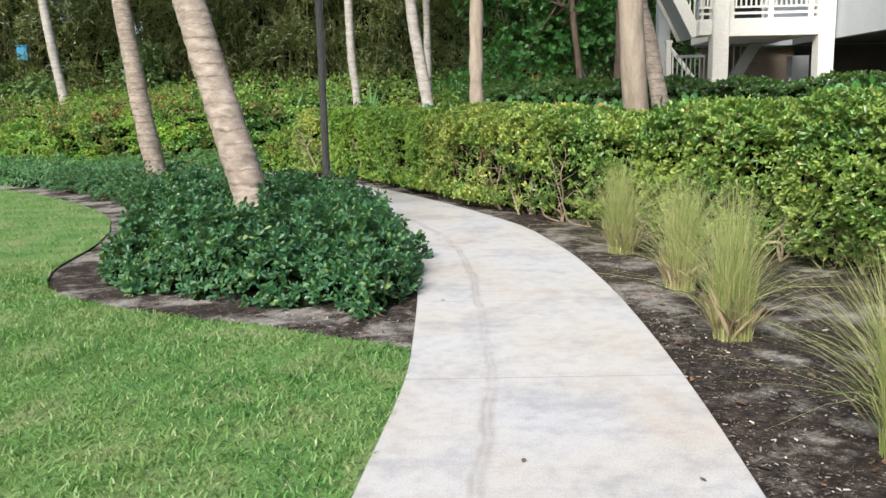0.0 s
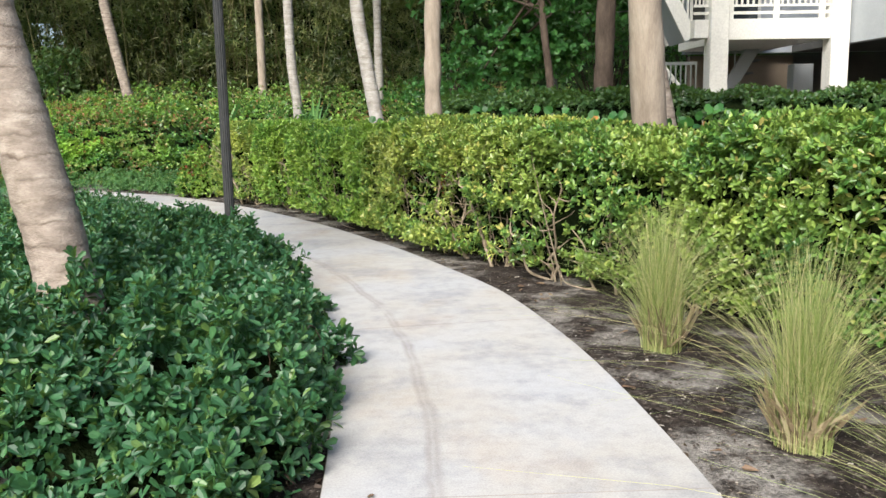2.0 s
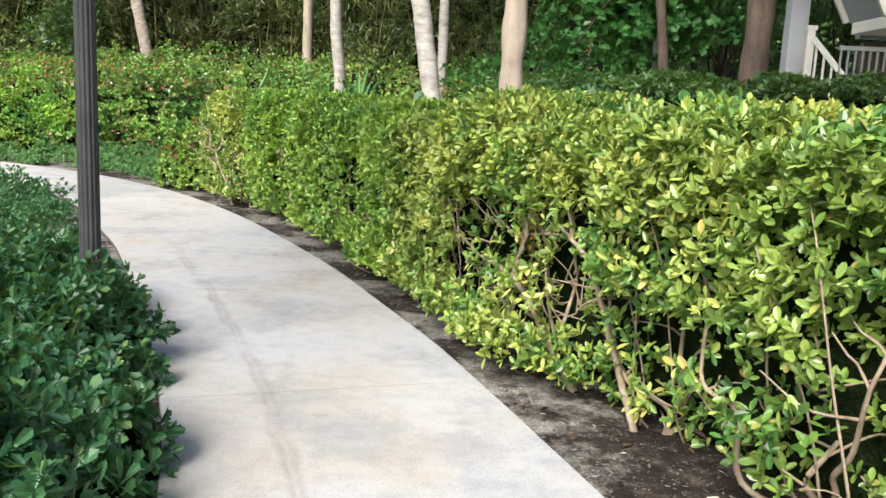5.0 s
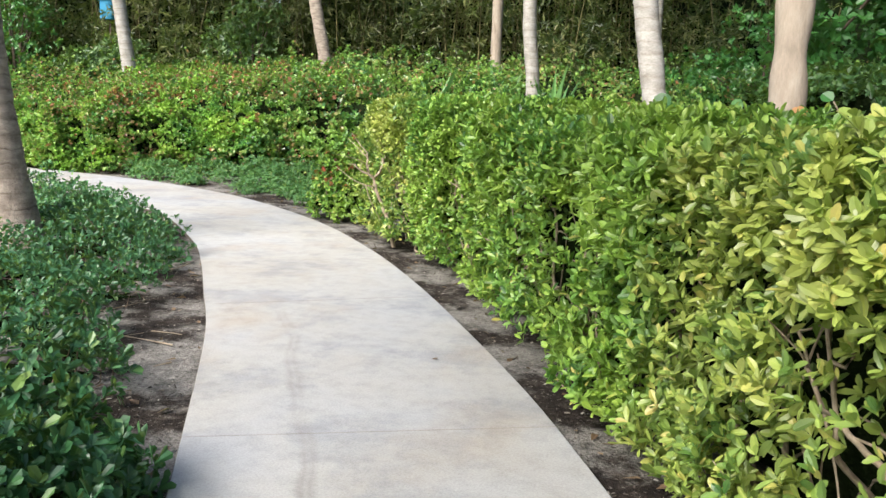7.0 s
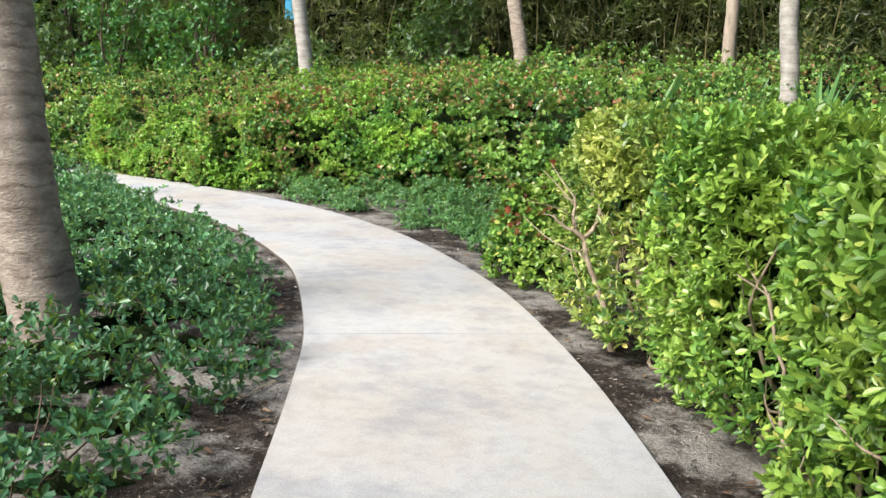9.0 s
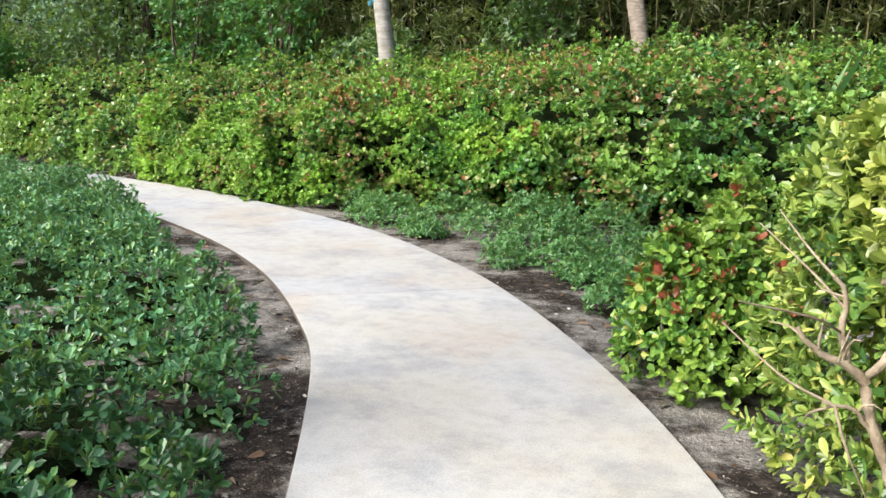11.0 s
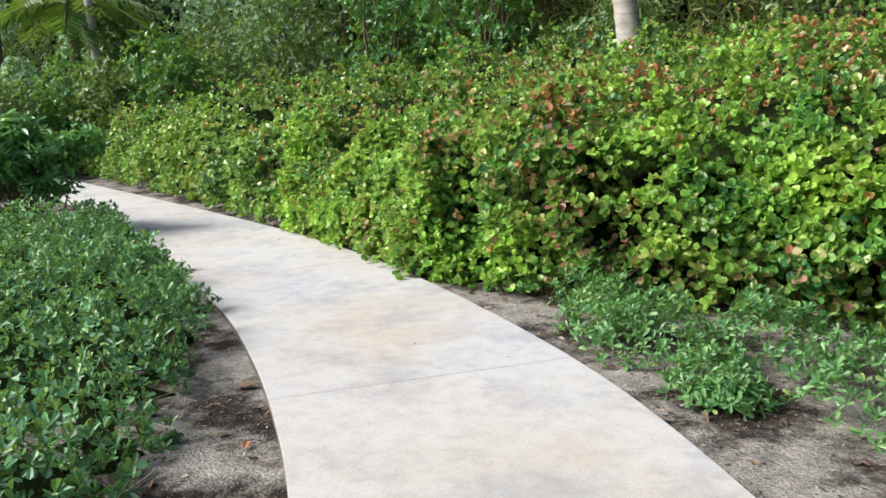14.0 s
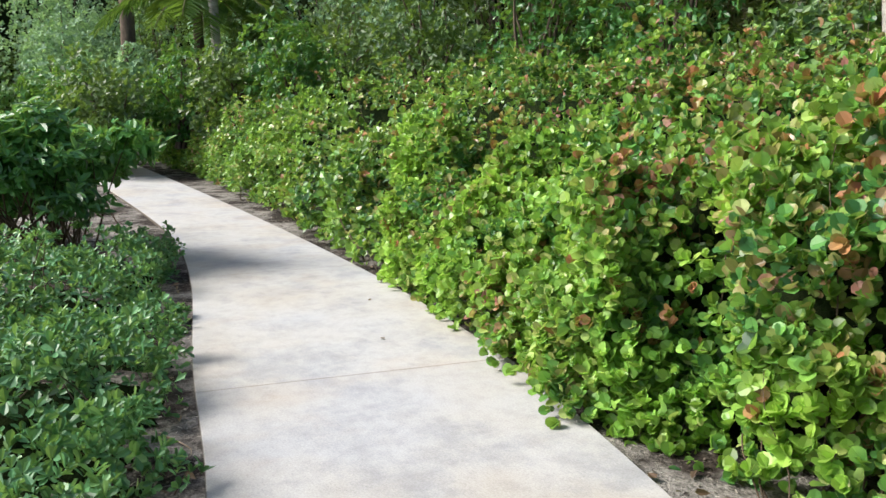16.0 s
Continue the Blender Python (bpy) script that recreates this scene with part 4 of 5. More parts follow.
for cx, cy, r, h in WEEDS:
    hf = mound(cx, cy, r * 0.92, r * 0.92, h)
    T, A = canopy(int(900 * r), (cx - r, cx + r, cy - r, cy + r), hf, 0.1)
    plant_from_shoots("weed_clump", T, A, np.array([(cx, cy)]), dict(mat=M_WEED, k=6, len=0.046, wid=0.021, sides=OBOVATE, stems=10, stem_r=0.004, twig=M_WEED),
                      "low soft green weed clump on the sandy verge", "weed", "weeds along the verge")


# cocoplum bank
def coco_height(P):
    d = bank_depth(P)
    canopy_z = np.where(d < 1.5, 1.08 + 0.36 * d, 1.62 + 0.13 * (d - 1.5))
    canopy_z = canopy_z * np.interp(P[:, 0], [-40, -18, -14.5, -12.5, -10.5, -8.5, 0], [0.92, 0.95, 0.88, 0.82, 0.85, 0.95, 0.98])
    f = np.sqrt(np.clip(1 - (1 - np.clip((d + 0.12 * waves(P, 0.6, 80)) / 0.6, 0, 1)) ** 2, 0, 1))
    h = (canopy_z + 0.32 * waves(P, 0.5, 81) + 0.22 * waves(P, 1.4, 82)) * f - ground_z(P)
    return np.where((d > 0) & (d < 9), np.maximum(h, 0), 0)


def bank_face(n, x0, x1):
    """Shoots on the bank's steep front."""
    x = rng.uniform(x0, x1, n)
    d = rng.random(n) ** 1.3 * 0.75
    P = np.column_stack([x, np.interp(x, COCO_X, COCO_Y) + d / 0.96])
    h = coco_height(P)
    P, h = P[h > 0.05], h[h > 0.05]
    n = len(P)
    gz = ground_z(P)
    T = np.column_stack([P, gz + h * np.where(rng.random(n) < 0.42, rng.random(n), 1 - 0.5 * rng.random(n) ** 1.6)])
    T[:, 2] = np.maximum(T[:, 2], gz + 0.06)
    T += 0.05 * np.column_stack([waves(T, 0.3, 91), waves(T, 0.3, 92), waves(T, 0.3, 93)])
    A = unit(np.array([0.1, -0.5, 1.0]) + rng.normal(0, 0.4, (n, 3)))
    return T, A


# Height of the bank's dark inner sheet, which stands for shade
def bank_inside(P):
    return np.maximum(coco_height(P - np.array([0, 0.28])) - 0.26, 0)


T, A = canopy(11000, (-14, -6.5, 22.2, 24.9), coco_height, 0.2)
TF, AF = bank_face(15000, -14, -6.5)
T, A = gaps(np.vstack([T, TF]), np.vstack([A, AF]))
T2, A2 = gaps(*canopy(6000, (-14, -6.5, 24.9, 27.5), coco_height, 0.2), 0.7)
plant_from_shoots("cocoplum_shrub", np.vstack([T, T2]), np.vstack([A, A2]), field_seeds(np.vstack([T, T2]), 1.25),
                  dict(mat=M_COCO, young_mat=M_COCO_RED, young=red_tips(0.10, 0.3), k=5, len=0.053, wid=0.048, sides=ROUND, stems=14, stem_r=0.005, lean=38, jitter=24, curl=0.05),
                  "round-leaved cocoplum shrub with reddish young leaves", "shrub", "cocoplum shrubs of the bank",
                  inner_shade_sheet((-14, -6.5, 22.2, 27.5), 0.14, bank_inside, 0.88, 0.1))
T, A = canopy(12500, (-6.5, 6.5, 23, 33.5), coco_height, 0.2)
T2, A2 = canopy(10500, (-32, -14, 23, 31), coco_height, 0.2)
T3, A3 = canopy(5500, (-14, -6.5, 27.5, 32), coco_height, 0.2)
TE, AE = canopy(3600, (-7.6, -3.0, 23.2, 27), coco_height, 0.2)
TF, AF = bank_face(7000, -7.2, 2)
TG, AG = bank_face(8000, -32, -14)
T, A = gaps(np.vstack([T, T2, T3, TE, TF, TG]), np.vstack([A, A2, A3, AE, AF, AG]))
# these plants take the leaf colours with shade painted in
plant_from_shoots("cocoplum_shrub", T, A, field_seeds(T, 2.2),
                  dict(mat=M_COCO_SHADED, young_mat=M_COCO_RED, young=red_tips(0.02, 0.4), k=5, len=0.08, wid=0.066, sides=DIAMOND, stems=4, stem_r=0.008, lean=46),
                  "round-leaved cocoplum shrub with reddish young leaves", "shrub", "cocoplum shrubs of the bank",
                  inner_shade_sheet((-32, 6.5, 23, 33.5), 0.25, bank_inside, 0.88, 0.1))

# darker low hedge behind, towards the house
BACK_HEDGE = spline([(10.5, 12.6), (7.5, 14.0), (5.0, 15.6), (3.0, 17.4), (1.4, 19.4), (0.6, 21.2)])
P, A, _ = hedge_shoots(BACK_HEDGE, 6500, lambda q: 1.2 + 0.06 * waves(q, 0.8, 90), 1.4, 0.05, 0.55, 0.4, 140)
seeds = BACK_HEDGE[10::20] + 0.0
plant_from_shoots("low_hedge", P, A, seeds, dict(mat=M_BACKHEDGE, k=6, len=0.085, wid=0.055, sides=DIAMOND, stems=5),
                  "low dark green hedge plant in front of the house", "hedge shrub", "plants of the low hedge",
                  hedge_shade_core(BACK_HEDGE, lambda q: 1.2 + 0 * q[:, 0], 1.4, 0.55, 0.2))


def sea_grape(cx, cy, z):
    """Few big round leaves on stout stems, some turned orange."""
    z0 = float(ground_z(np.array([[cx, cy]]))[0])
    ob = thing("sea_grape", (cx, cy, z0), "sea grape with big round leaves, some turned orange", "shrub", "sea grapes behind the hedge")
    n = 26
    P = np.column_stack([cx + rng.normal(0, 0.28, n), cy + rng.normal(0, 0.28, n), z - 0.07 - np.abs(rng.normal(0, 0.2, n))])
    D = unit(np.column_stack([rng.normal(size=(n, 2)), rng.uniform(0, 1.2, n)]))
    N = unit(rng.normal(size=(n, 3)) * 0.6 + np.array([-0.3, -0.7, 0.5]))
    L = rng.uniform(0.08, 0.125, n)
    old = np.arange(n) < 1
    for nm, m, k in (("foliage", M_BROAD, ~old), ("old_leaves", M_ORANGE, old)):
        V, F = leaf_blades(P[k], D[k], N[k], L[k], L[k] * 1.05, ROUND, 0.08, 0.05)
        attach(nm, np_mesh(nm, V, F, m), ob, "orange ageing leaves" if nm == "old_leaves" else "", "stuff")
    lines = []
    for q in P[:12]:
        s = np.array([cx, cy, z0 - 0.03])
        pts = spline([s, (s + q) / 2 + rng.normal(0, 0.06, 3), q], 0.1)
        lines.append((pts, np.linspace(0.014, 0.005, len(pts))))
    V, F = tubes(lines, 5)
    attach("twig_growth", np_mesh("twig_growth", V, F, M_TWIG, True), ob, "", "stuff")


for cx, cy, z in ((1.5, 16.3, 1.55), (2.6, 12.6, 1.42), (4.4, 9.0, 1.55), (5.0, 8.7, 1.55), (0.2, 15.6, 1.42), (3.3, 11.6, 1.45), (-0.6, 17.6, 1.4), (2.3, 14.6, 1.5)):
    sea_grape(cx, cy, z)


# large shrub with bare stems beside the path's far end
def leggy_shrub(cx, cy):
    ob = thing("leggy_shrub", (cx, cy, -0.05), "leggy green shrub with bare stems under a leafy top", "shrub")
    n, lumps = 1700, 18
    hub = unit(rng.normal(size=(lumps, 3)) + np.array([0, 0, 0.25])) * rng.uniform(0.5, 0.95, (lumps, 1)) * np.array([0.95, 0.9, 0.42]) + np.array([cx, cy, 0.86])
    w = rng.integers(0, lumps, n)
    v = unit(rng.normal(size=(n, 3)))
    P = hub[w] + v * rng.uniform(0.4, 1.0, (n, 1)) * np.array([0.30, 0.30, 0.2])
    A = unit(v + np.array([0, 0, 0.7]) + rng.normal(0, 0.4, (n, 3)))
    V, F = whorls(P, A, 5, 0.105, 0.05, POINTED, 66, 22, 0.12, 0.25)
    attach("foliage", np_mesh("foliage", V, F, M_LEGGY), ob, "", "stuff")
    lines = []
    for q in P[rng.permutation(n)[:60]]:
        s = np.array([cx, cy, -0.05]) + np.append(rng.normal(0, 0.25, 2), 0)
        m = s * 0.5 + q * 0.5 + rng.normal(0, 0.05, 3)
        pts = spline([s, m, q], 0.08)
        lines.append((pts, np.linspace(0.012, 0.003, len(pts))))
    V, F = tubes(lines, 5)
    attach("twig_growth", np_mesh("twig_growth", V, F, M_DARKTWIG, True), ob, "bare dark stems", "stuff")


leggy_shrub(-15.38, 20.84)
leggy_shrub(-17.0, 20.4)


# ornamental grass tufts
def grass_tuft(cx, cy, tall, n=1300):
    ob = thing("grass_tuft", (cx, cy, -0.05), "upright tuft of fine straw-green ornamental grass", "ornamental grass", "grass tufts beside the path")
    r, a = np.sqrt(rng.random(n)) * 0.10, rng.uniform(0, 6.28, n)
    sub = rng.normal(0, 0.028, (7, 2))
    sway = rng.normal(0, 0.06, (7, 2))
    w = rng.integers(0, 7, n)
    b = np.column_stack([cx + 0.75 * r * np.cos(a) + sub[w, 0], cy + 0.75 * r * np.sin(a) + sub[w, 1], np.full(n, -0.04)])
    lean = rng.exponential(0.22, n) * (0.5 + r / 0.10 * 0.6)
    lean = np.clip(np.where(rng.random(n) < 0.10, lean + rng.uniform(0.2, 0.7, n), lean), 0, 1.3)
    turn = a + rng.normal(0, 0.9, n)
    out = np.column_stack([np.cos(turn), np.sin(turn), np.zeros(n)])
    h = (0.35 + 0.7 * rng.random(n) ** 0.7) * tall
    side = np.column_stack([-out[:, 1], out[:, 0], np.zeros(n)])
    side = unit(side + rng.normal(0, 0.5, (n, 3)))
    cols, k = [], 6
    for j in range(k):
        t = j / (k - 1)
        c = b + out * (lean * h * t * (0.06 + 0.5 * t + 0.75 * t * t))[:, None] + np.array([0, 0, 1]) * (h * t * (1 - 0.42 * lean * t))[:, None]
        c[:, :2] += sway[w] * (h * t * t)[:, None] * 1.4
        thick = (0.0019 * (1 - t * 0.8))
        cols += [c - side * thick, c + side * thick]
    V = np.stack(cols, 1).reshape(-1, 3)
    o = np.arange(n)[:, None] * (2 * k)
    F = np.concatenate([o + np.array([[2 * j, 2 * j + 1, 2 * j + 3, 2 * j + 2]]) for j in range(k - 1)])
    attach("blade_growth", np_mesh("blade_growth", V, [F], M_TUFT), ob, "", "stuff")
    m = 170
    a = rng.uniform(0, 6.28, m)
    D = unit(np.column_stack([rng.normal(0, 0.26, (m, 2)), rng.uniform(0.6, 1.6, m)]))
    P = np.column_stack([cx + np.cos(a) * 0.08, cy + np.sin(a) * 0.08, np.full(m, -0.04)])
    V, F = leaf_blades(P, D, unit(np.cross(D, rng.normal(size=(m, 3)))), rng.uniform(0.12, 0.36, m), np.full(m, 0.0026), NARROW, 0.1, 0.3)
    attach("dry_base", np_mesh("dry_base", V, F, M_DRYBLADE), ob, "brown dead blades at the tuft's foot", "stuff")


for cx, cy, tall in ((1.68, 7.75, 0.9), (1.78, 6.25, 0.9), (1.71, 4.9, 0.93), (1.85, 3.15, 0.9)):
    grass_tuft(cx, cy, tall)


# ---- trees ----
def trunk_mesh(points, r0, r1, rings=0.0, sides=18, flare=1.25, seed=0, rough=0.03):
    pts = spline(points, 0.06)
    n = len(pts)
    s = np.arange(n) * 0.06
    rad = np.linspace(r0, r1, n) * (1 + (flare - 1) * np.exp(-s / 0.35))
    if rings:
        saw = (s / rings + 0.15 * np.sin(s * 3 + seed)) % 1
        rad = rad * (1 + 0.055 * (1 - saw) ** 2 - 0.02)
    V, F = tubes([(pts, rad)], sides)
    c = np.repeat(pts, sides, 0)
    w = waves(V * np.array([1, 1, 0.5]), 0.12, seed) * rough + waves(V, 0.5, seed + 1) * rough * 1.4
    V = c + (V - c) * (1 + w[:, None])
    last = np.arange(n * sides - sides, n * sides)
    return V, [*F, last[None]]


def frond_crown(top, n, length, seed):
    r = np.random.default_rng(seed)
    blades, ribs = [], []
    for k in range(n):
        a, up = k * 2.4 + r.uniform(-0.3, 0.3), r.uniform(0.05, 1.1)
        d = np.array([math.cos(a), math.sin(a), 0])
        t = np.linspace(0, 1, 14)[:, None]
        pts = top + d * length * t * math.cos(up * 0.6) + np.array([0, 0, 1]) * (length * (up * 0.75 * t - (0.5 + 0.25 * r.random()) * t * t))
        ribs.append((pts, np.linspace(0.03, 0.006, 14)))
        tt = np.repeat(np.linspace(0.12, 0.99, 46), 2)
        base = np.stack([np.interp(tt, t[:, 0], pts[:, i]) for i in range(3)], 1)
        side = np.tile(np.array([1, -1]), 46)[:, None] * np.array([-d[1], d[0], 0])
        D = unit(side + d * 0.55 + np.array([0, 0, -0.35]) + r.normal(0, 0.08, (92, 3)))
        L = length * 0.27 * np.sin(np.clip(tt, 0.1, 0.95) * math.pi) ** 0.6 + 0.1
        blades.append(leaf_blades(base, D, np.tile(np.array([0, 0, 1.0]), (92, 1)), L, np.full(92, 0.045), NARROW, 0.1, 0.2))
    V, F, o = [], [], 0
    for v, f in blades:
        V.append(v)
        F += [x + o for x in f]
        o += len(v)
    return (np.concatenate(V), F), tubes(ribs, 5)


def palm(points, r0, r1, mat, label, rings=0.16, seed=1, crown=True, flare=1.25):
    ob = thing("palm_tree", points[0], label, "palm tree", "palms in the garden")
    V, F = trunk_mesh(points, r0, r1, rings, 18, flare, seed)
    attach("trunk", np_mesh("trunk", V, F, mat, True), ob, "ringed palm trunk")
    if crown:
        (V, F), (V2, F2) = frond_crown(np.array(points[-1], float), 15, 2.3, seed)
        attach("crown", np_mesh("crown", V, F, M_FROND), ob, "arching green fronds", "stuff")
        attach("frond_ribs", np_mesh("frond_ribs", V2, F2, M_CULM, True), ob)
    return ob


def bole(x, y, z, lean, tall):
    """A trunk's line from its foot, leaning by lean (x and y per metre)."""
    return [(x + lean[0] * t, y + lean[1] * t, z + t) for t in np.linspace(0, tall, 5)]


palm([(-1.50, 7.30, -0.1), (-1.76, 7.62, 0.7), (-2.00, 7.85, 1.4), (-2.36, 8.2, 2.5), (-2.75, 8.55, 4.0), (-3.0, 8.75, 5.8), (-3.1, 8.8, 7.2)], 0.165, 0.115, M_PALM,
     "leaning palm with pale ringed trunk rising from low shrubs", 0.17, 3, True, 1.12)
palm([(-5.36, 15.95, -0.1), (-5.52, 15.9, 0.9), (-5.68, 15.95, 2.0), (-5.9, 16.0, 4.0), (-6.0, 16.0, 7.0)], 0.19, 0.13, M_PALM,
     "palm with grey-brown ringed trunk in the shrub bed", 0.15, 5, True, 1.2)
palm([(-12.1, 27.5, 0.9), (-12.2, 27.5, 2.0), (-12.4, 27.5, 3.4), (-12.65, 27.5, 6), (-12.75, 27.5, 9)], 0.155, 0.13, M_PALE, "pale straight palm trunk rising from the cocoplum bank", 0.2, 7, True, 1.0)
palm([(-7.95, 29.4, 1.0), (-8.12, 29.4, 2.3), (-8.45, 29.5, 3.8), (-8.8, 29.6, 6), (-9.0, 29.6, 9)], 0.155, 0.13, M_PALM, "brown ringed palm trunk rising from the cocoplum bank", 0.22, 9, True, 1.0)
palm(bole(-4.4, 31.8, 1.0, (0.0, 0.0), 8.5), 0.14, 0.12, M_BROWN, "slim brown palm trunk before the thicket", 0.22, 11, True, 1.0)
palm([(-2.58, 26.1, 0.3), (-2.6, 26.1, 1.8), (-2.72, 26.1, 3.4), (-2.75, 26.1, 9)], 0.135, 0.11, M_PALE, "slim pale grey palm trunk behind the hedge", 0.2, 13, True, 1.0)
palm([(-0.14, 20.0, 0.2), (-0.32, 20.15, 1.4), (-0.5, 20.3, 2.5), (-0.68, 20.4, 4.0), (-0.8, 20.4, 8)], 0.15, 0.11, M_PALE, "leaning pale grey ringed palm behind the hedge", 0.14, 15, True, 1.1)
palm(bole(-0.43, 28.6, 0.9, (0.0, 0.0), 8.0), 0.125, 0.11, M_PALE, "pale straight palm trunk behind the hedge", 0.2, 17, True, 1.0)
palm([(3.6, 13.3, 0.3), (3.45, 13.4, 1.3), (3.3, 13.5, 2.2), (3.05, 13.6, 3.5), (2.9, 13.6, 7)], 0.135, 0.11, M_PALM, "leaning ringed palm trunk in front of the house", 0.17, 19, True, 1.2)
palm(bole(-25.95, 25.35, 0.6, (0.05, -0.05), 8.0), 0.105, 0.09, M_PALE, "slim white palm trunk among the far trees", 0.2, 21, True, 1.0)
palm(bole(-34.2, 24.95, 0.3, (0.02, 0.0), 8.0), 0.22, 0.18, M_DARKBARK, "dark rough-barked palm trunk among the far trees", 0.25, 23, True, 1.0)


palm([(-27.60, 25.32, 0.2), (-27.60, 25.32, 2.4), (-27.50, 25.32, 3.95)], 0.13, 0.11, M_DARKBARK, "low green palm among the far trees", 0.2, 25, True, 1.1)


def leaf_cloud(centre, radii, n, k, length, width, sides, seed, lumps=9, lean=60):
    """A crown of many separate clumps with gaps between them."""
    r = np.random.default_rng(seed)
    c = unit(r.normal(size=(lumps, 3))) * r.uniform(0.35, 0.85, (lumps, 1)) * radii + centre
    size = r.uniform(0.32, 0.55, lumps)[:, None] * np.array(radii)
    w = r.integers(0, lumps, n)
    v = unit(r.normal(size=(n, 3)))
    P = c[w] + v * size[w] * (0.55 + 0.45 * r.random((n, 1)) ** 0.5)
    A = unit(v + np.array([0, 0, 0.3]) + r.normal(0, 0.5, (n, 3)))
    return whorls(P, A, k, length, width, sides, lean), c


def broad_tree(points, r0, r1, bark, label, centre, radii, n, leaf, seed, length=0.16, width=0.085, lumps=10):
    ob = thing("broadleaf_tree", points[0], label, "tree", "trees behind the hedge")
    V, F = trunk_mesh(points, r0, r1, 0, 16, 1.15, seed, 0.05)
    attach("trunk", np_mesh("trunk", V, F, bark, True), ob)
    (V, F), c = leaf_cloud(np.array(centre, float), np.array(radii, float), n, 5, length, width * 1.1, DIAMOND, seed, lumps)
    attach("crown", np_mesh("crown", V, F, leaf), ob, "", "stuff")
    lines = []
    trunk = spline(points, 0.2)
    for q in c:
        s = trunk[min(len(trunk) - 1, int(len(trunk) * 0.55 + rng.integers(0, max(2, len(trunk) // 3))))]
        pts = spline([s, (s + q) / 2 + rng.normal(0, 0.15, 3), q], 0.2)
        if len(pts) > 2:
            lines.append((pts, np.linspace(r1 * 0.5, 0.02, len(pts))))
    V, F = tubes(lines, 6)
    attach("limb_growth", np_mesh("limb_growth", V, F, bark, True), ob)


broad_tree([(2.58, 10.86, 0.0), (2.45, 10.7, 1.3), (2.33, 10.55, 2.5), (2.2, 10.5, 4.5), (2.2, 10.5, 6)], 0.158, 0.135, M_BROWN, "smooth tan-brown trunk of a tree just behind the hedge",
           (2.2, 10.5, 7.2), (2.6, 2.6, 1.5), 450, M_BROAD, 31)
broad_tree([(0.72, 17.4, 0.2), (0.72, 17.45, 1.4), (0.74, 17.6, 2.6), (0.8, 17.7, 5), (0.8, 17.7, 7)], 0.145, 0.13, M_BROWN, "smooth tan trunk of a tree behind the hedge",
           (0.8, 17.7, 8.2), (2.6, 2.6, 1.5), 450, M_BROAD, 33)
broad_tree(bole(3.96, 18.8, 0.5, (0.02, 0.0), 7), 0.19, 0.15, M_DARKBARK, "brown tree trunk beside the house stair", (4.0, 19.2, 8.6), (2.4, 2.4, 1.4), 450, M_BROAD, 35)
broad_tree([(3.7, 22.6, 0.6), (3.65, 22.6, 2.2), (3.5, 22.7, 3.6), (3.4, 23, 5.5)], 0.10, 0.07, M_DARKBARK, "spreading leafy tree before the dark thicket", (2.6, 23.8, 4.4), (2.6, 1.8, 2.4), 1900, M_BROAD, 37, 0.17, 0.11, 16)
broad_tree([(4.4, 26.0, 0.8), (4.3, 26.0, 3), (4.2, 26.1, 6)], 0.14, 0.11, M_PALE, "grey-trunked leafy tree before the dark thicket", (4.6, 26.8, 5.4), (3.0, 2.0, 3.2), 2000, M_BROAD, 39, 0.17, 0.11, 16)


# ---- thicket behind the bank ----
def bamboo(cx, cy, z, seed, tall=7.5):
    r = np.random.default_rng(seed)
    ob = thing("bamboo_clump", (cx, cy, z), "dense bamboo clump with thin culms and drooping leaves", "bamboo", "bamboo thicket behind the bank")
    lines = []
    for k in range(18):
        b = np.array([cx + r.normal(0, 0.85), cy + r.normal(0, 0.6), z - 0.2])
        lean = r.normal(0, 0.14, 2)
        t = np.linspace(0, 1, 7)[:, None]
        h = tall * r.uniform(0.6, 1.05)
        pts = b + np.column_stack([lean[0] * h * t * t, lean[1] * h * t * t, h * t])
        lines.append((pts, np.linspace(0.028, 0.010, 7) * r.uniform(0.5, 1.1)))
    V, F = tubes(lines, 5)
    attach("culm_growth", np_mesh("culm_growth", V, F, M_CULM, True), ob, "thin yellowish upright culms", "stuff")
    n = 1700
    hub = np.column_stack([cx + r.normal(0, 1.05, 70), cy + r.normal(0, 0.8, 70) - 0.3, z + tall * r.uniform(0.06, 1.0, 70)])
    P = hub[r.integers(0, 70, n)] + r.normal(0, 1, (n, 3)) * np.array([0.28, 0.28, 0.34])
    A = unit(r.normal(size=(n, 3)) + np.array([0, -0.7, 0.1]))
    V, F = whorls(P, A, 5, 0.21, 0.052, DIAMOND, 62, 22, 0.1, 0.35)
    attach("foliage", np_mesh("foliage", V, F, M_BAMBOO), ob, "narrow olive-green leaves", "stuff")


def thicket_line(x):
    return np.interp(x, [-36, -26, -18, -12, -6, 0, 6, 10], [29.5, 30.0, 31.4, 32.4, 34.2, 34.6, 33.0, 32.0])


for k, x in enumerate(np.arange(-19.5, 3.0, 1.75)):
    bamboo(x + rng.normal(0, 0.2), float(thicket_line(x)) + rng.normal(0, 0.4), 1.2, 200 + k)


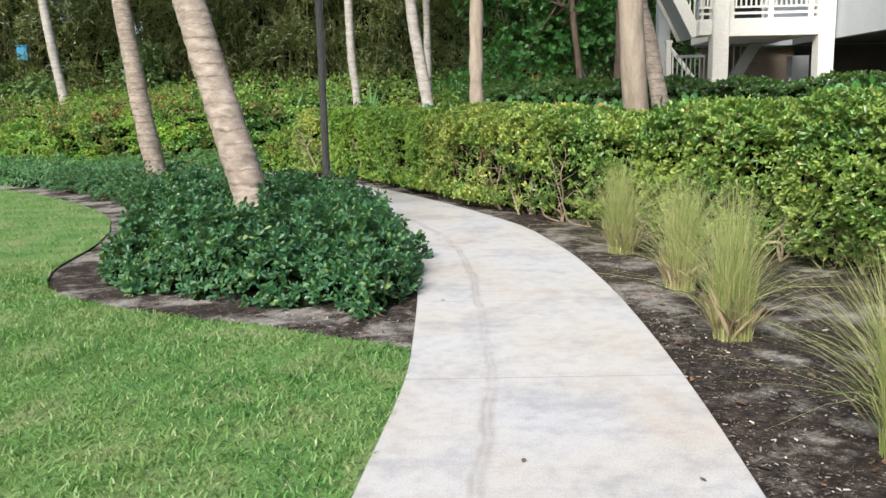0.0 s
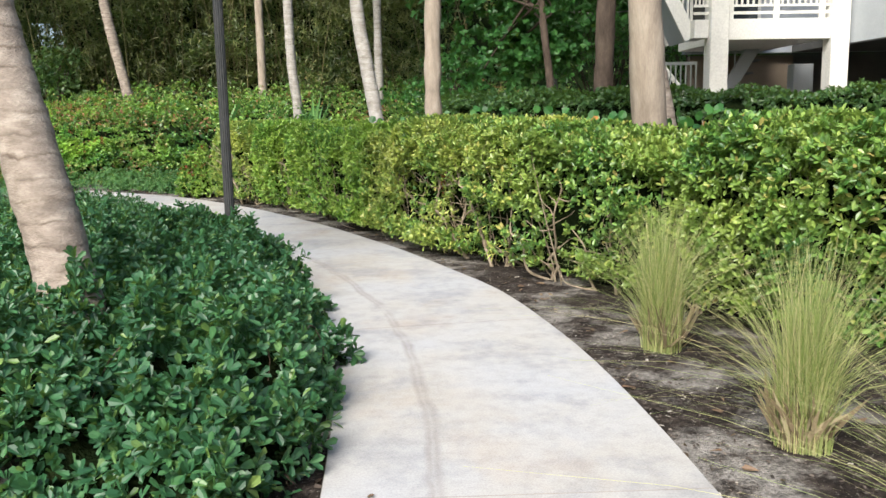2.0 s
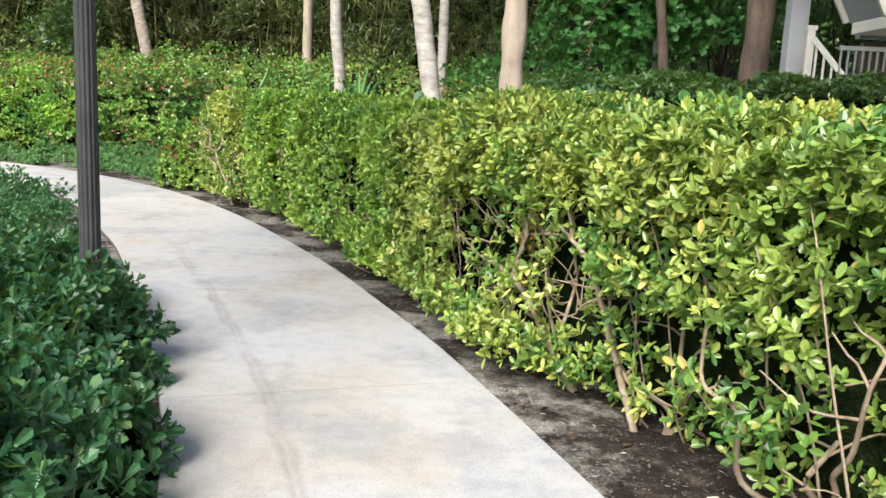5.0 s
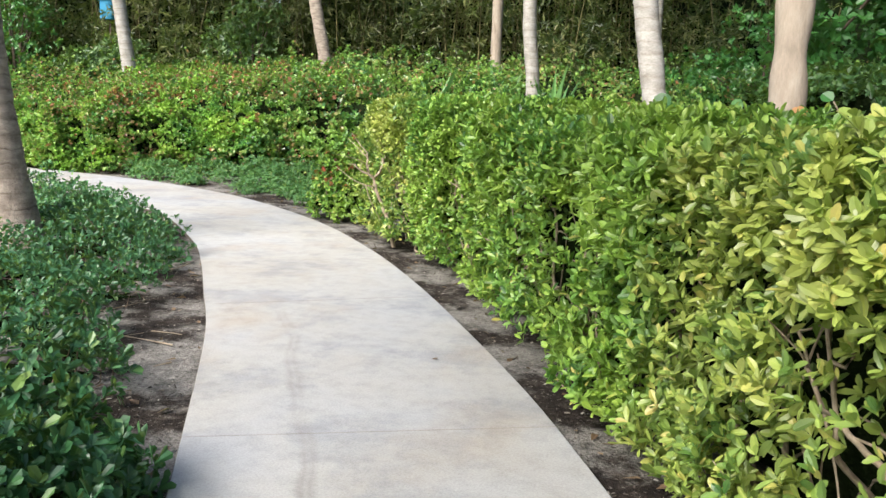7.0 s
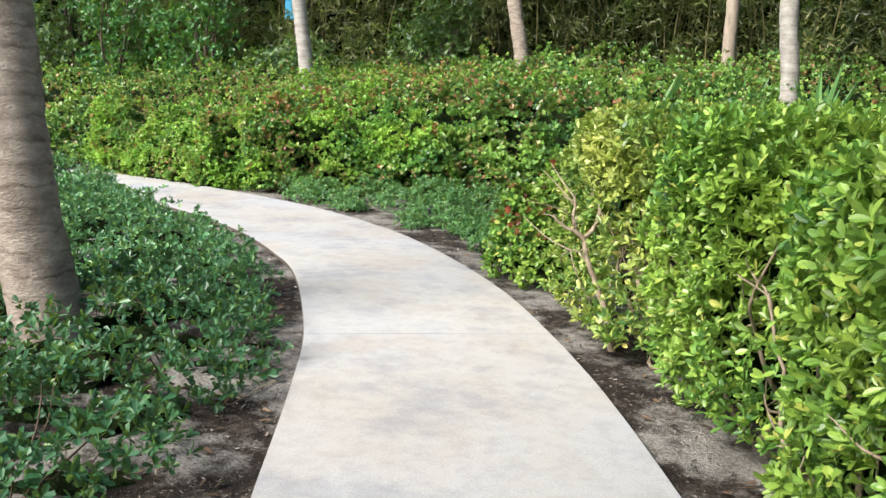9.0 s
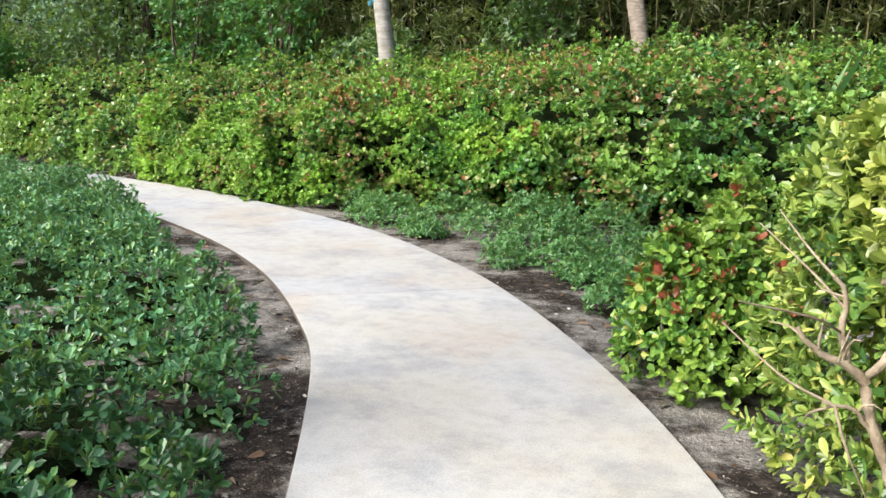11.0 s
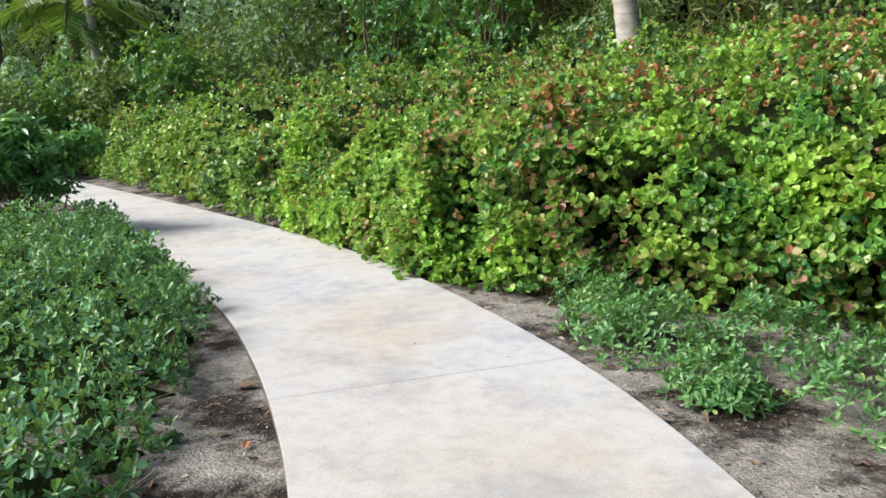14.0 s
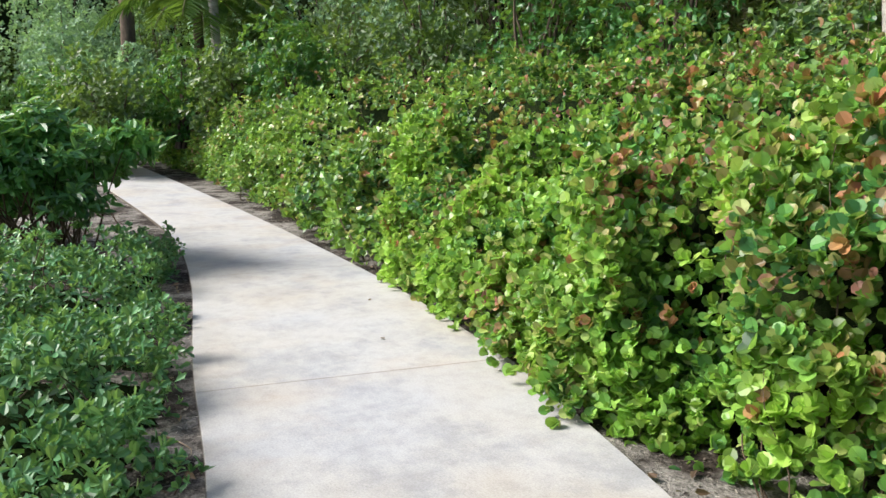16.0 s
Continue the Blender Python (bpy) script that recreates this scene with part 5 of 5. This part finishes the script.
def bush_tree(cx, cy, z, rx, h, leaf, seed, label, n=1500, length=0.13, width=0.07):
    ob = thing("bushy_tree", (cx, cy, z), label, "tree", "bushy trees behind the bank")
    (V, F), c = leaf_cloud(np.array([cx, cy, z + h * 0.52]), np.array([rx, rx * 0.8, h * 0.52]), n, 5, length, width * 1.1, DIAMOND, seed, 18)
    attach("crown", np_mesh("crown", V, F, leaf), ob, "", "stuff")
    lines = []
    for q in c:
        s = np.array([cx, cy, z - 0.1]) + rng.normal(0, 0.1, 3) * np.array([1, 1, 0])
        pts = spline([s, s * 0.5 + q * 0.5 + np.array([0, 0, 0.3]) + rng.normal(0, 0.1, 3), q], 0.2)
        lines.append((pts, np.linspace(0.05, 0.012, len(pts))))
    V, F = tubes(lines, 5)
    attach("limb_growth", np_mesh("limb_growth", V, F, M_DARKBARK, True), ob, "", "stuff")


BUSHES = [(-14.2, 29.4, 1.1, 1.5, 1.9, 0), (-16.6, 29.2, 1.0, 1.7, 3.8, 1), (-19.3, 28.8, 1.0, 1.6, 4.6, 1), (-21.8, 28.2, 0.9, 1.8, 3.0, 0), (-24.5, 27.4, 0.8, 1.9, 2.6, 0),
          (-27.5, 27.0, 0.7, 2.0, 3.0, 0), (-31, 26.8, 0.6, 2.2, 3.4, 2), (-23.2, 30.5, 1.0, 2.2, 7.0, 0), (-27.0, 30.5, 0.9, 2.4, 7.5, 2), (-31.5, 30.5, 0.8, 2.5, 7.5, 2), (-36, 29, 0.6, 2.6, 8.0, 2),
          (-36, 26.4, 0.4, 2.2, 5.0, 0), (-41, 26.5, 0.2, 2.4, 6.0, 2), (-43, 23, 0.0, 2.2, 4.5, 0), (-44, 19.5, 0.0, 2.4, 6.0, 2), (-38, 21.2, 0.0, 1.5, 2.2, 1), (-44, 15.5, 0.0, 2.4, 6.0, 2), (-37, 20.0, 0.0, 1.8, 4.5, 2), (-41.5, 20.6, 0.0, 2.0, 6.5, 1), (-34, 18.4, 0.0, 1.6, 3.0, 1), (-19.5, 31.6, 1.2, 2.0, 7.5, 0), (1.8, 27.6, 1.0, 2.0, 2.2, 1), (6.4, 28.5, 0.9, 2.6, 6.5, 1), (8.5, 26.5, 0.8, 2.4, 6.0, 1), (-10.8, 31.0, 1.3, 1.3, 2.6, 0),
          (-25.2, 22.8, 0.2, 1.2, 2.3, 0), (-27.2, 23.4, 0.2, 1.3, 2.4, 2), (-25.4, 24.4, 0.6, 1.1, 2.0, 1), (-24.4, 25.0, 0.7, 1.2, 2.1, 0), (-23.0, 25.9, 0.8, 1.2, 2.1, 1), (-26.5, 22.2, 0.1, 1.0, 2.1, 1), (-29.5, 22.6, 0.1, 1.4, 3.2, 2), (-38, 23.5, 0.0, 2.6, 7.0, 2), (-33, 23.0, 0.1, 1.6, 4.2, 2)]
for k, (cx, cy, z, rx, h, kind) in enumerate(BUSHES):
    bush_tree(cx, cy, z, rx, h, (M_BACK, M_BROAD, M_FARLEFT)[kind], 300 + k,
              ("dull green bushy tree behind the planted bank", "fresh green bushy tree behind the planted bank", "feathery olive tree at the garden's far end")[kind], int((420 + 165 * h) * (1.4 if kind == 2 else 0.9)))


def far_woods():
    """Woods behind the thicket: an uneven near-black sheet painting their shaded depth, leaves before it, gaps towards
    the sky at its top.
    """
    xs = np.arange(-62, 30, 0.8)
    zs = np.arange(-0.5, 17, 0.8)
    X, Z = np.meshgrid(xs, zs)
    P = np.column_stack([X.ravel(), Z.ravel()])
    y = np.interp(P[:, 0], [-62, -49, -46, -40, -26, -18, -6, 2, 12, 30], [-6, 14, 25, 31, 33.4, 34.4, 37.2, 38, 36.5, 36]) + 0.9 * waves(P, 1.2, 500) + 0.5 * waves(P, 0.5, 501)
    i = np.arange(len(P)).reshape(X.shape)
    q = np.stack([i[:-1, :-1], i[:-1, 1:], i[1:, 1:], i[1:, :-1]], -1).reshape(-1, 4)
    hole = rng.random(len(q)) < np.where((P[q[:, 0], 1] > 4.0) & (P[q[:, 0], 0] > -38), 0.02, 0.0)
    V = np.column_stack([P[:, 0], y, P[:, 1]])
    ob = tagged(new("far_woods", np_mesh("far_woods", V, [q[~hole]], M_FAR_SHADE, True)), "dense woodland closing the view, its shaded depth painted as a near-black sheet", "woods", "", "stuff")
    n = 7000
    p = rng.integers(0, len(V), n)
    P2 = V[p] + rng.normal(0, 0.5, (n, 3)) - np.array([0, 0.6, 0])
    A = unit(rng.normal(size=(n, 3)) + np.array([0, -0.8, 0.3]))
    v, f = whorls(P2, A, 5, 0.26, 0.12, DIAMOND, 60, 18)
    attach("foliage", np_mesh("foliage", v, f, M_BACK), ob, "", "stuff")


far_woods()


# strap-leaved plant in the bank
def strap_plant(cx, cy, z):
    ob = thing("strap_leaved_plant", (cx, cy, z), "plant with long upright strap leaves among the shrubs", "plant", "strap-leaved plants")
    n = 12
    a = rng.uniform(0, 6.28, n)
    D = unit(np.column_stack([np.cos(a) * 0.28, np.sin(a) * 0.28, np.ones(n)]))
    V, F = leaf_blades(np.tile(np.array([cx, cy, z]), (n, 1)), D, unit(np.column_stack([-np.cos(a), -np.sin(a), np.full(n, 0.3)])), rng.uniform(1.0, 1.7, n), np.full(n, 0.13), NARROW, 0.15, 0.12)
    attach("leaves", np_mesh("leaves", V, F, M_WEED), ob)


strap_plant(-3.35, 26.9, 0.75)
strap_plant(-4.7, 26.3, 0.6)
strap_plant(-2.2, 25.9, 0.6)


# ---- lamp post ----
def lamp_post(cx, cy):
    ob = thing("lamp_post", (cx, cy, -0.05), "dark fluted iron lamp post standing in the shrub bed", "lamp post")

    def shaft(r0, r1, z0, z1, flutes):
        bm = bmesh.new()
        n = flutes * 4
        rows = []
        for z, r in ((z0, r0), (z0 + (z1 - z0) * 0.5, (r0 + r1) / 2), (z1, r1)):
            row = []
            for k in range(n):
                rr = r * (1 - (0.085 if k % 4 in (1, 2) else 0))
                a = 2 * math.pi * k / n
                row.append(bm.verts.new((cx + rr * math.cos(a), cy + rr * math.sin(a), z)))
            rows.append(row)
        for p, q in zip(rows, rows[1:]):
            for k in range(n):
                bm.faces.new((p[k], p[(k + 1) % n], q[(k + 1) % n], q[k]))
        bm.faces.new(rows[-1])
        return bm

    part("shaft", shaft(0.049, 0.044, 0.30, 3.9, 14), M_IRON, ob, "fluted shaft")
    for name, prof in (("base", [(0.0, -0.05), (0.085, -0.05), (0.085, 0.10), (0.07, 0.14), (0.07, 0.24), (0.057, 0.28), (0.057, 0.32), (0, 0.32)]),
                       ("cap", [(0.0, 3.88), (0.075, 3.88), (0.08, 3.93), (0.06, 3.98), (0, 4.0)])):
        bm = bmesh.new()
        n = 24
        rows = [[bm.verts.new((cx + r * math.cos(2 * math.pi * k / n), cy + r * math.sin(2 * math.pi * k / n), z)) for k in range(n)] for r, z in prof if r > 0]
        for p, q in zip(rows, rows[1:]):
            for k in range(n):
                bm.faces.new((p[k], p[(k + 1) % n], q[(k + 1) % n], q[k]))
        bm.faces.new(rows[-1])
        bm.faces.new(rows[0][::-1])
        part(name, bm, M_IRON, ob)


lamp_post(-1.545, 11.22)


# ---- house ----
def box_bm(*boxes, bevel=0.0):
    bm = bmesh.new()
    for x0, x1, y0, y1, z0, z1 in boxes:
        m = Matrix.LocRotScale(((x0 + x1) / 2, (y0 + y1) / 2, (z0 + z1) / 2), None, (x1 - x0, y1 - y0, z1 - z0))
        bmesh.ops.create_cube(bm, size=1.0, matrix=m)
    if bevel:
        bmesh.ops.bevel(bm, geom=bm.edges[:], offset=bevel, segments=1, affect="EDGES")
    return bm


def beam(a, b, w, h):
    """A straight bar from a to b, w wide and h deep."""
    a, b = Vector(a), Vector(b)
    d = b - a
    bm = bmesh.new()
    m = Matrix.Translation((a + b) / 2) @ d.to_track_quat("X", "Z").to_matrix().to_4x4() @ Matrix.Diagonal((d.length, w, h, 1))
    bmesh.ops.create_cube(bm, size=1.0, matrix=m)
    return bm


M_GLASSDARK = material("dark_window_glass", 0.08, 0.6)[0]
M_GLASSDARK.node_tree.nodes["Principled BSDF"].inputs["Base Color"].default_value = (0.02, 0.025, 0.03, 1)


def house():
    ob = thing("house", (8.2, 18.0, 0.5), "white and grey raised house with balcony over open undercroft", "house")
    g = 0.4
    for x0 in (5.66, 7.85):
        part("column", box_bm((x0, x0 + 0.33, 17.85, 18.18, g, 5.6), bevel=0.012), M_WHITE, ob, "square white column")
    part("column", box_bm((5.55, 5.85, 21.9, 22.2, g, 5.6), bevel=0.012), M_GREYWALL, ob, "square pale grey column")
    part("balcony_slab", box_bm((5.993, 7.847, 17.9, 20.6, 2.64, 3.0), bevel=0.01), M_WHITE, ob, "white balcony edge with faint water stains")
    # landing edge and flight rising beside the column
    part("landing_edge", box_bm((5.40, 5.657, 17.95, 18.6, 2.68, 3.0), bevel=0.01), M_WHITE, ob, "white landing edge")
    side = part("landing_rail", box_bm((5.38, 5.657, 17.99, 18.03, 3.92, 3.99)), M_WHITE, ob, "white landing railing")
    for z in (3.09, 3.22):
        part("rail", box_bm((5.40, 5.657, 17.99, 18.03, z, z + 0.045)), M_WHITE, side)
    for k in range(4):
        part("baluster", box_bm((5.42 + k * 0.07, 5.445 + k * 0.07, 17.995, 18.025, 3.27, 3.917)), M_WHITE, side)
    part("stringer", beam((5.42, 18.2, 2.70), (4.55, 18.2, 4.35), 0.06, 0.24), M_WHITE, ob, "sloping white stair stringer")
    part("stringer", beam((5.42, 19.3, 2.70), (4.55, 19.3, 4.35), 0.06, 0.24), M_WHITE, ob)
    part("soffit", beam((5.40, 18.75, 2.66), (4.53, 18.75, 4.31), 1.03, 0.04), M_GREYWALL, ob, "shaded underside of the stair")
    for k in range(9):
        x, z = 5.36 - k * 0.098, 2.92 + k * 0.186
        part("baluster", box_bm((x - 0.013, x + 0.013, 18.19, 18.215, z, z + 0.85)), M_WHITE, ob)
    part("wall", box_bm((6.15, 12.0, 20.62, 20.8, 2.6, 6.2)), M_GREYWALL, ob, "pale grey stucco upper wall")
    part("wall", box_bm((8.225, 8.42, 10.0, 18.2, 2.56, 6.2)), M_GREYWALL, ob, "pale grey stucco side wall")
    part("wall", box_bm((8.205, 8.223, 10.2, 16.2, 3.35, 5.4)), M_YELLOW, ob, "cream yellow wall panel")
    part("floor_slab", box_bm((8.425, 14.0, 10.0, 20.6, 2.6, 2.8)), M_CEMENT, ob)
    part("undercroft_wall", box_bm((6.35, 8.6, 20.9, 21.05, g, 2.57)), M_BROWNWALL, ob, "brown wall in the shade under the balcony")
    part("undercroft_wall", box_bm((13.5, 13.7, 9.8, 21.0, g, 2.6)), M_CEMENT, ob)
    part("undercroft_wall", box_bm((8.61, 13.48, 20.9, 21.05, g, 2.6)), M_CEMENT, ob)
    part("undercroft_wall", box_bm((8.45, 13.48, 9.7, 9.85, g, 2.59)), M_CEMENT, ob)
    part("pier", box_bm((8.02, 8.42, 19.6, 19.9, g, 2.3), bevel=0.01), M_GREYWALL, ob, "pale pier in the shade")
    glass = part("balcony_door", box_bm((6.2, 7.7, 20.55, 20.61, 3.02, 5.1)), M_GLASSDARK, ob, "dark glazed balcony door")
    for x in (6.2, 6.93, 7.64):
        part("frame", box_bm((x, x + 0.06, 20.52, 20.547, 3.02, 5.1)), M_WHITE, glass)
    # unseen roof, added only to shade the wall behind the balcony railing
    part("added_shade_roof", box_bm((4.6, 8.2, 17.5, 20.6, 5.61, 5.8)), M_ROOF, ob)
    part("roof", box_bm((4.6, 14.5, 20.0, 26.0, 6.21, 6.5)), M_ROOF, ob)
    rail = part("railing", box_bm((5.993, 7.847, 17.98, 18.04, 3.92, 4.0)), M_WHITE, ob, "white balcony railing")
    part("bottom_rail", box_bm((5.993, 7.847, 17.99, 18.03, 3.09, 3.14)), M_WHITE, rail)
    part("middle_rail", box_bm((5.993, 7.847, 17.99, 18.03, 3.22, 3.26)), M_WHITE, rail)
    for k in range(17):
        x = 6.06 + k * 0.104
        wide = 0.055 if k % 8 == 0 else 0.016
        part("baluster", box_bm((x - wide, x + wide, 17.995, 18.025, 3.003 if k % 8 == 0 else 3.263, 3.917)), M_WHITE, rail)
    # stair under the balcony
    part("stringer", beam((6.17, 20.2, 0.6), (7.45, 20.2, 2.72), 0.07, 0.26), M_GREYWALL, ob, "sloping white stair stringer")
    for k in range(8):
        x = 6.3 + k * 0.15
        part("baluster", box_bm((x - 0.012, x + 0.012, 20.19, 20.214, 0.85 + k * 0.255, min(2.62, 1.7 + k * 0.255))), M_GREYWALL, ob)
        part("tread", box_bm((x, x + 0.26, 20.24, 20.85, 0.62 + k * 0.255, 0.66 + k * 0.255)), M_CEMENT, ob)


def garden_stair():
    """Short outside flight with a newel post and a sloping balustrade."""
    ob = thing("outside_stair", (5.6, 20.6, 0.4), "white outside stair with a sloping balustrade", "stair")
    part("newel", box_bm((5.58, 5.70, 21.2, 21.32, 0.4, 2.75), (5.56, 5.72, 21.18, 21.34, 2.75, 2.82)), M_WHITE, ob, "white newel post with a cap")
    rail = part("handrail", beam((5.68, 21.2, 2.62), (6.35, 19.9, 1.25), 0.06, 0.07), M_WHITE, ob, "sloping white handrail")
    for k in range(9):
        f = (k + 0.5) / 9
        x, y, z = 5.68 + 0.67 * f, 21.2 - 1.3 * f, 2.6 - 1.37 * f
        part("baluster", box_bm((x - 0.015, x + 0.015, y - 0.015, y + 0.015, 0.45, z)), M_WHITE, rail)
    part("stringer", beam((5.55, 21.25, 1.75), (5.95, 19.9, 0.5), 0.06, 0.5), M_WHITE, ob)
    for k in range(7):
        part("step", box_bm((5.72, 6.7, 19.95 + k * 0.18, 20.15 + k * 0.18, 0.4 + k * 0.18, 0.575 + k * 0.18)), M_WHITE, ob)


def metal_gate():
    ob = thing("metal_fence", (5.6, 19.3, 0.4), "grey metal picket fence beside the white column", "fence")
    part("top_rail", box_bm((5.30, 5.95, 19.3, 19.33, 2.30, 2.36)), M_METALRAIL, ob)
    part("bottom_rail", box_bm((5.30, 5.95, 19.3, 19.33, 0.60, 0.64)), M_METALRAIL, ob)
    for k in range(7):
        x = 5.33 + k * 0.1
        part("picket", box_bm((x - 0.012, x + 0.012, 19.303, 19.327, 0.3, 2.297)), M_METALRAIL, ob)


house()
garden_stair()
metal_gate()

# blue box on a pole in the thicket
ob = thing("blue_box", (-14.75, 30.45, 0.5), "small blue plastic box on a slim pole in the thicket", "box")
part("body", box_bm((-14.94, -14.56, 30.28, 30.44, 3.3, 3.78), bevel=0.02), M_BLUE, ob)
part("lid", box_bm((-14.96, -14.54, 30.26, 30.46, 3.782, 3.83), bevel=0.01), M_BLUE, ob)
part("pole", box_bm((-14.775, -14.725, 30.444, 30.494, 0.5, 3.72), bevel=0.008), M_DARKBARK, ob, "dark slim pole")


# ---- litter on the soil ----
def litter():
    n = 68000
    line = np.vstack([RIGHT, LEFT])
    line = line[(line[:, 1] > 0.5) & (line[:, 0] > -20)]
    k = np.where(rng.random(n) < 0.3, rng.choice(np.flatnonzero(line[:, 1] < 8), n), rng.integers(0, len(line), n))
    P = line[k] + rng.normal(0, 0.7, (n, 2))
    dr, _ = nearest(P, RIGHT)
    dl, _ = nearest(P, LEFT)
    ok = ((dr > 0.03) | (dl < -0.03)) & ~inside(P, lawn_poly) & (P[:, 1] > 1) & (P[:, 0] > -22)
    ok &= (waves(P, 0.5, 600) + rng.normal(0, 0.4, n)) > -0.3
    P = P[ok]
    n = len(P)
    D = unit(np.column_stack([rng.normal(size=(n, 2)), rng.normal(0, 0.15, n)]))
    N = unit(np.column_stack([rng.normal(0, 0.3, (n, 2)), np.ones(n)]))
    L = rng.uniform(0.006, 0.027, n) * np.where(rng.random(n) < 0.04, 2.0, 1)
    z = ground_z(P) + 0.006
    return leaf_blades(np.column_stack([P, z]), D, N, L, L * rng.uniform(0.25, 0.6, n), ((0.1, 0.45), (0.9, 0.4)), 0.15, 0.0)


V, F = litter()
tagged(new("mulch_chips", np_mesh("mulch_chips", V, F, M_CHIP)), "loose bark chips and pale shell bits on the soil", "mulch", "", "stuff")


def dry_leaves(n):
    line = np.vstack([RIGHT, LEFT])
    line = line[(line[:, 1] > 1) & (line[:, 0] > -16)]
    P = line[rng.integers(0, len(line), n)] + rng.normal(0, 0.5, (n, 2))
    dr, _ = nearest(P, RIGHT)
    dl, _ = nearest(P, LEFT)
    P = P[((dr > 0.04) | (dl < -0.04)) & ~inside(P, lawn_poly)]
    n = len(P)
    D = unit(np.column_stack([rng.normal(size=(n, 2)), rng.normal(0, 0.12, n)]))
    N = unit(np.column_stack([rng.normal(0, 0.4, (n, 2)), np.ones(n)]))
    L = rng.uniform(0.03, 0.075, n)
    return leaf_blades(np.column_stack([P, ground_z(P) + 0.012]), D, N, L, L * 0.45, OBOVATE, 0.25, -0.1)


V, F = dry_leaves(1500)
tagged(new("leaf_litter", np_mesh("leaf_litter", V, F, M_DRY)), "dry brown leaves scattered over the soil", "leaf litter", "", "stuff")


def ground_twigs(n):
    line = LEFT[(LEFT[:, 1] > 12) & (LEFT[:, 0] > -12)]
    lines = []
    for k in range(n):
        a = line[rng.integers(0, len(line))] + rng.normal(0, 0.35, 2)
        d = rng.normal(0, 0.22, 2)
        p = np.stack([a, a + d * 0.5 + rng.normal(0, 0.03, 2), a + d])
        dl, _ = nearest(p, LEFT)
        if (dl > -0.06).any():
            continue
        pts = spline(np.column_stack([p, ground_z(p) + 0.012]), 0.05)
        if len(pts) > 2:
            lines.append((pts, np.linspace(0.005, 0.002, len(pts))))
    return tubes(lines, 5)


V, F = ground_twigs(90)
tagged(new("fallen_twigs", np_mesh("fallen_twigs", V, F, M_TWIG, True)), "dry fallen twigs lying on the soil", "twigs", "", "stuff")


def fallen_leaf(x, y, z, a, size, mat=M_DRY, label="dry reddish fallen leaf on the ground"):
    D = np.array([[math.cos(a), math.sin(a), 0.05]])
    V, F = leaf_blades(np.array([[x, y, z]]), unit(D), np.array([[0.1, 0, 1.0]]), np.array([size]), np.array([size * 0.6]), ROUND, 0.2, -0.1)
    tagged(new("fallen_leaf", np_mesh("fallen_leaf", V, F, mat)), label, "leaf", "fallen leaves")


for x, y, z, a, s in ((-1.12, 10.42, -0.02, 0.4, 0.11), (-1.22, 10.30, -0.02, 2.0, 0.09), (-9.02, 20.28, -0.02, 1.0, 0.10), (-0.02, 5.85, 0.004, 0.4, 0.03), (0.3, 3.1, 0.004, 1.2, 0.03),
                      (0.95, 2.9, 0.004, 2.2, 0.03), (-1.33, 14.12, 0.004, 0.3, 0.035), (-11.95, 22.28, 0.004, 0.3, 0.04), (-12.85, 22.63, 0.004, 1.9, 0.035), (-8.9, 21.3, 0.004, 0.8, 0.02),
                      (-8.35, 21.5, 0.004, 0.2, 0.02), (-6.0, 22.15, -0.03, 1.0, 0.07), (-3.6, 18.25, -0.03, 0.5, 0.08), (-3.3, 18.05, -0.03, 2.5, 0.07), (-9.0, 22.55, -0.03, 2.5, 0.06)):
    fallen_leaf(x, y, z, a, s)
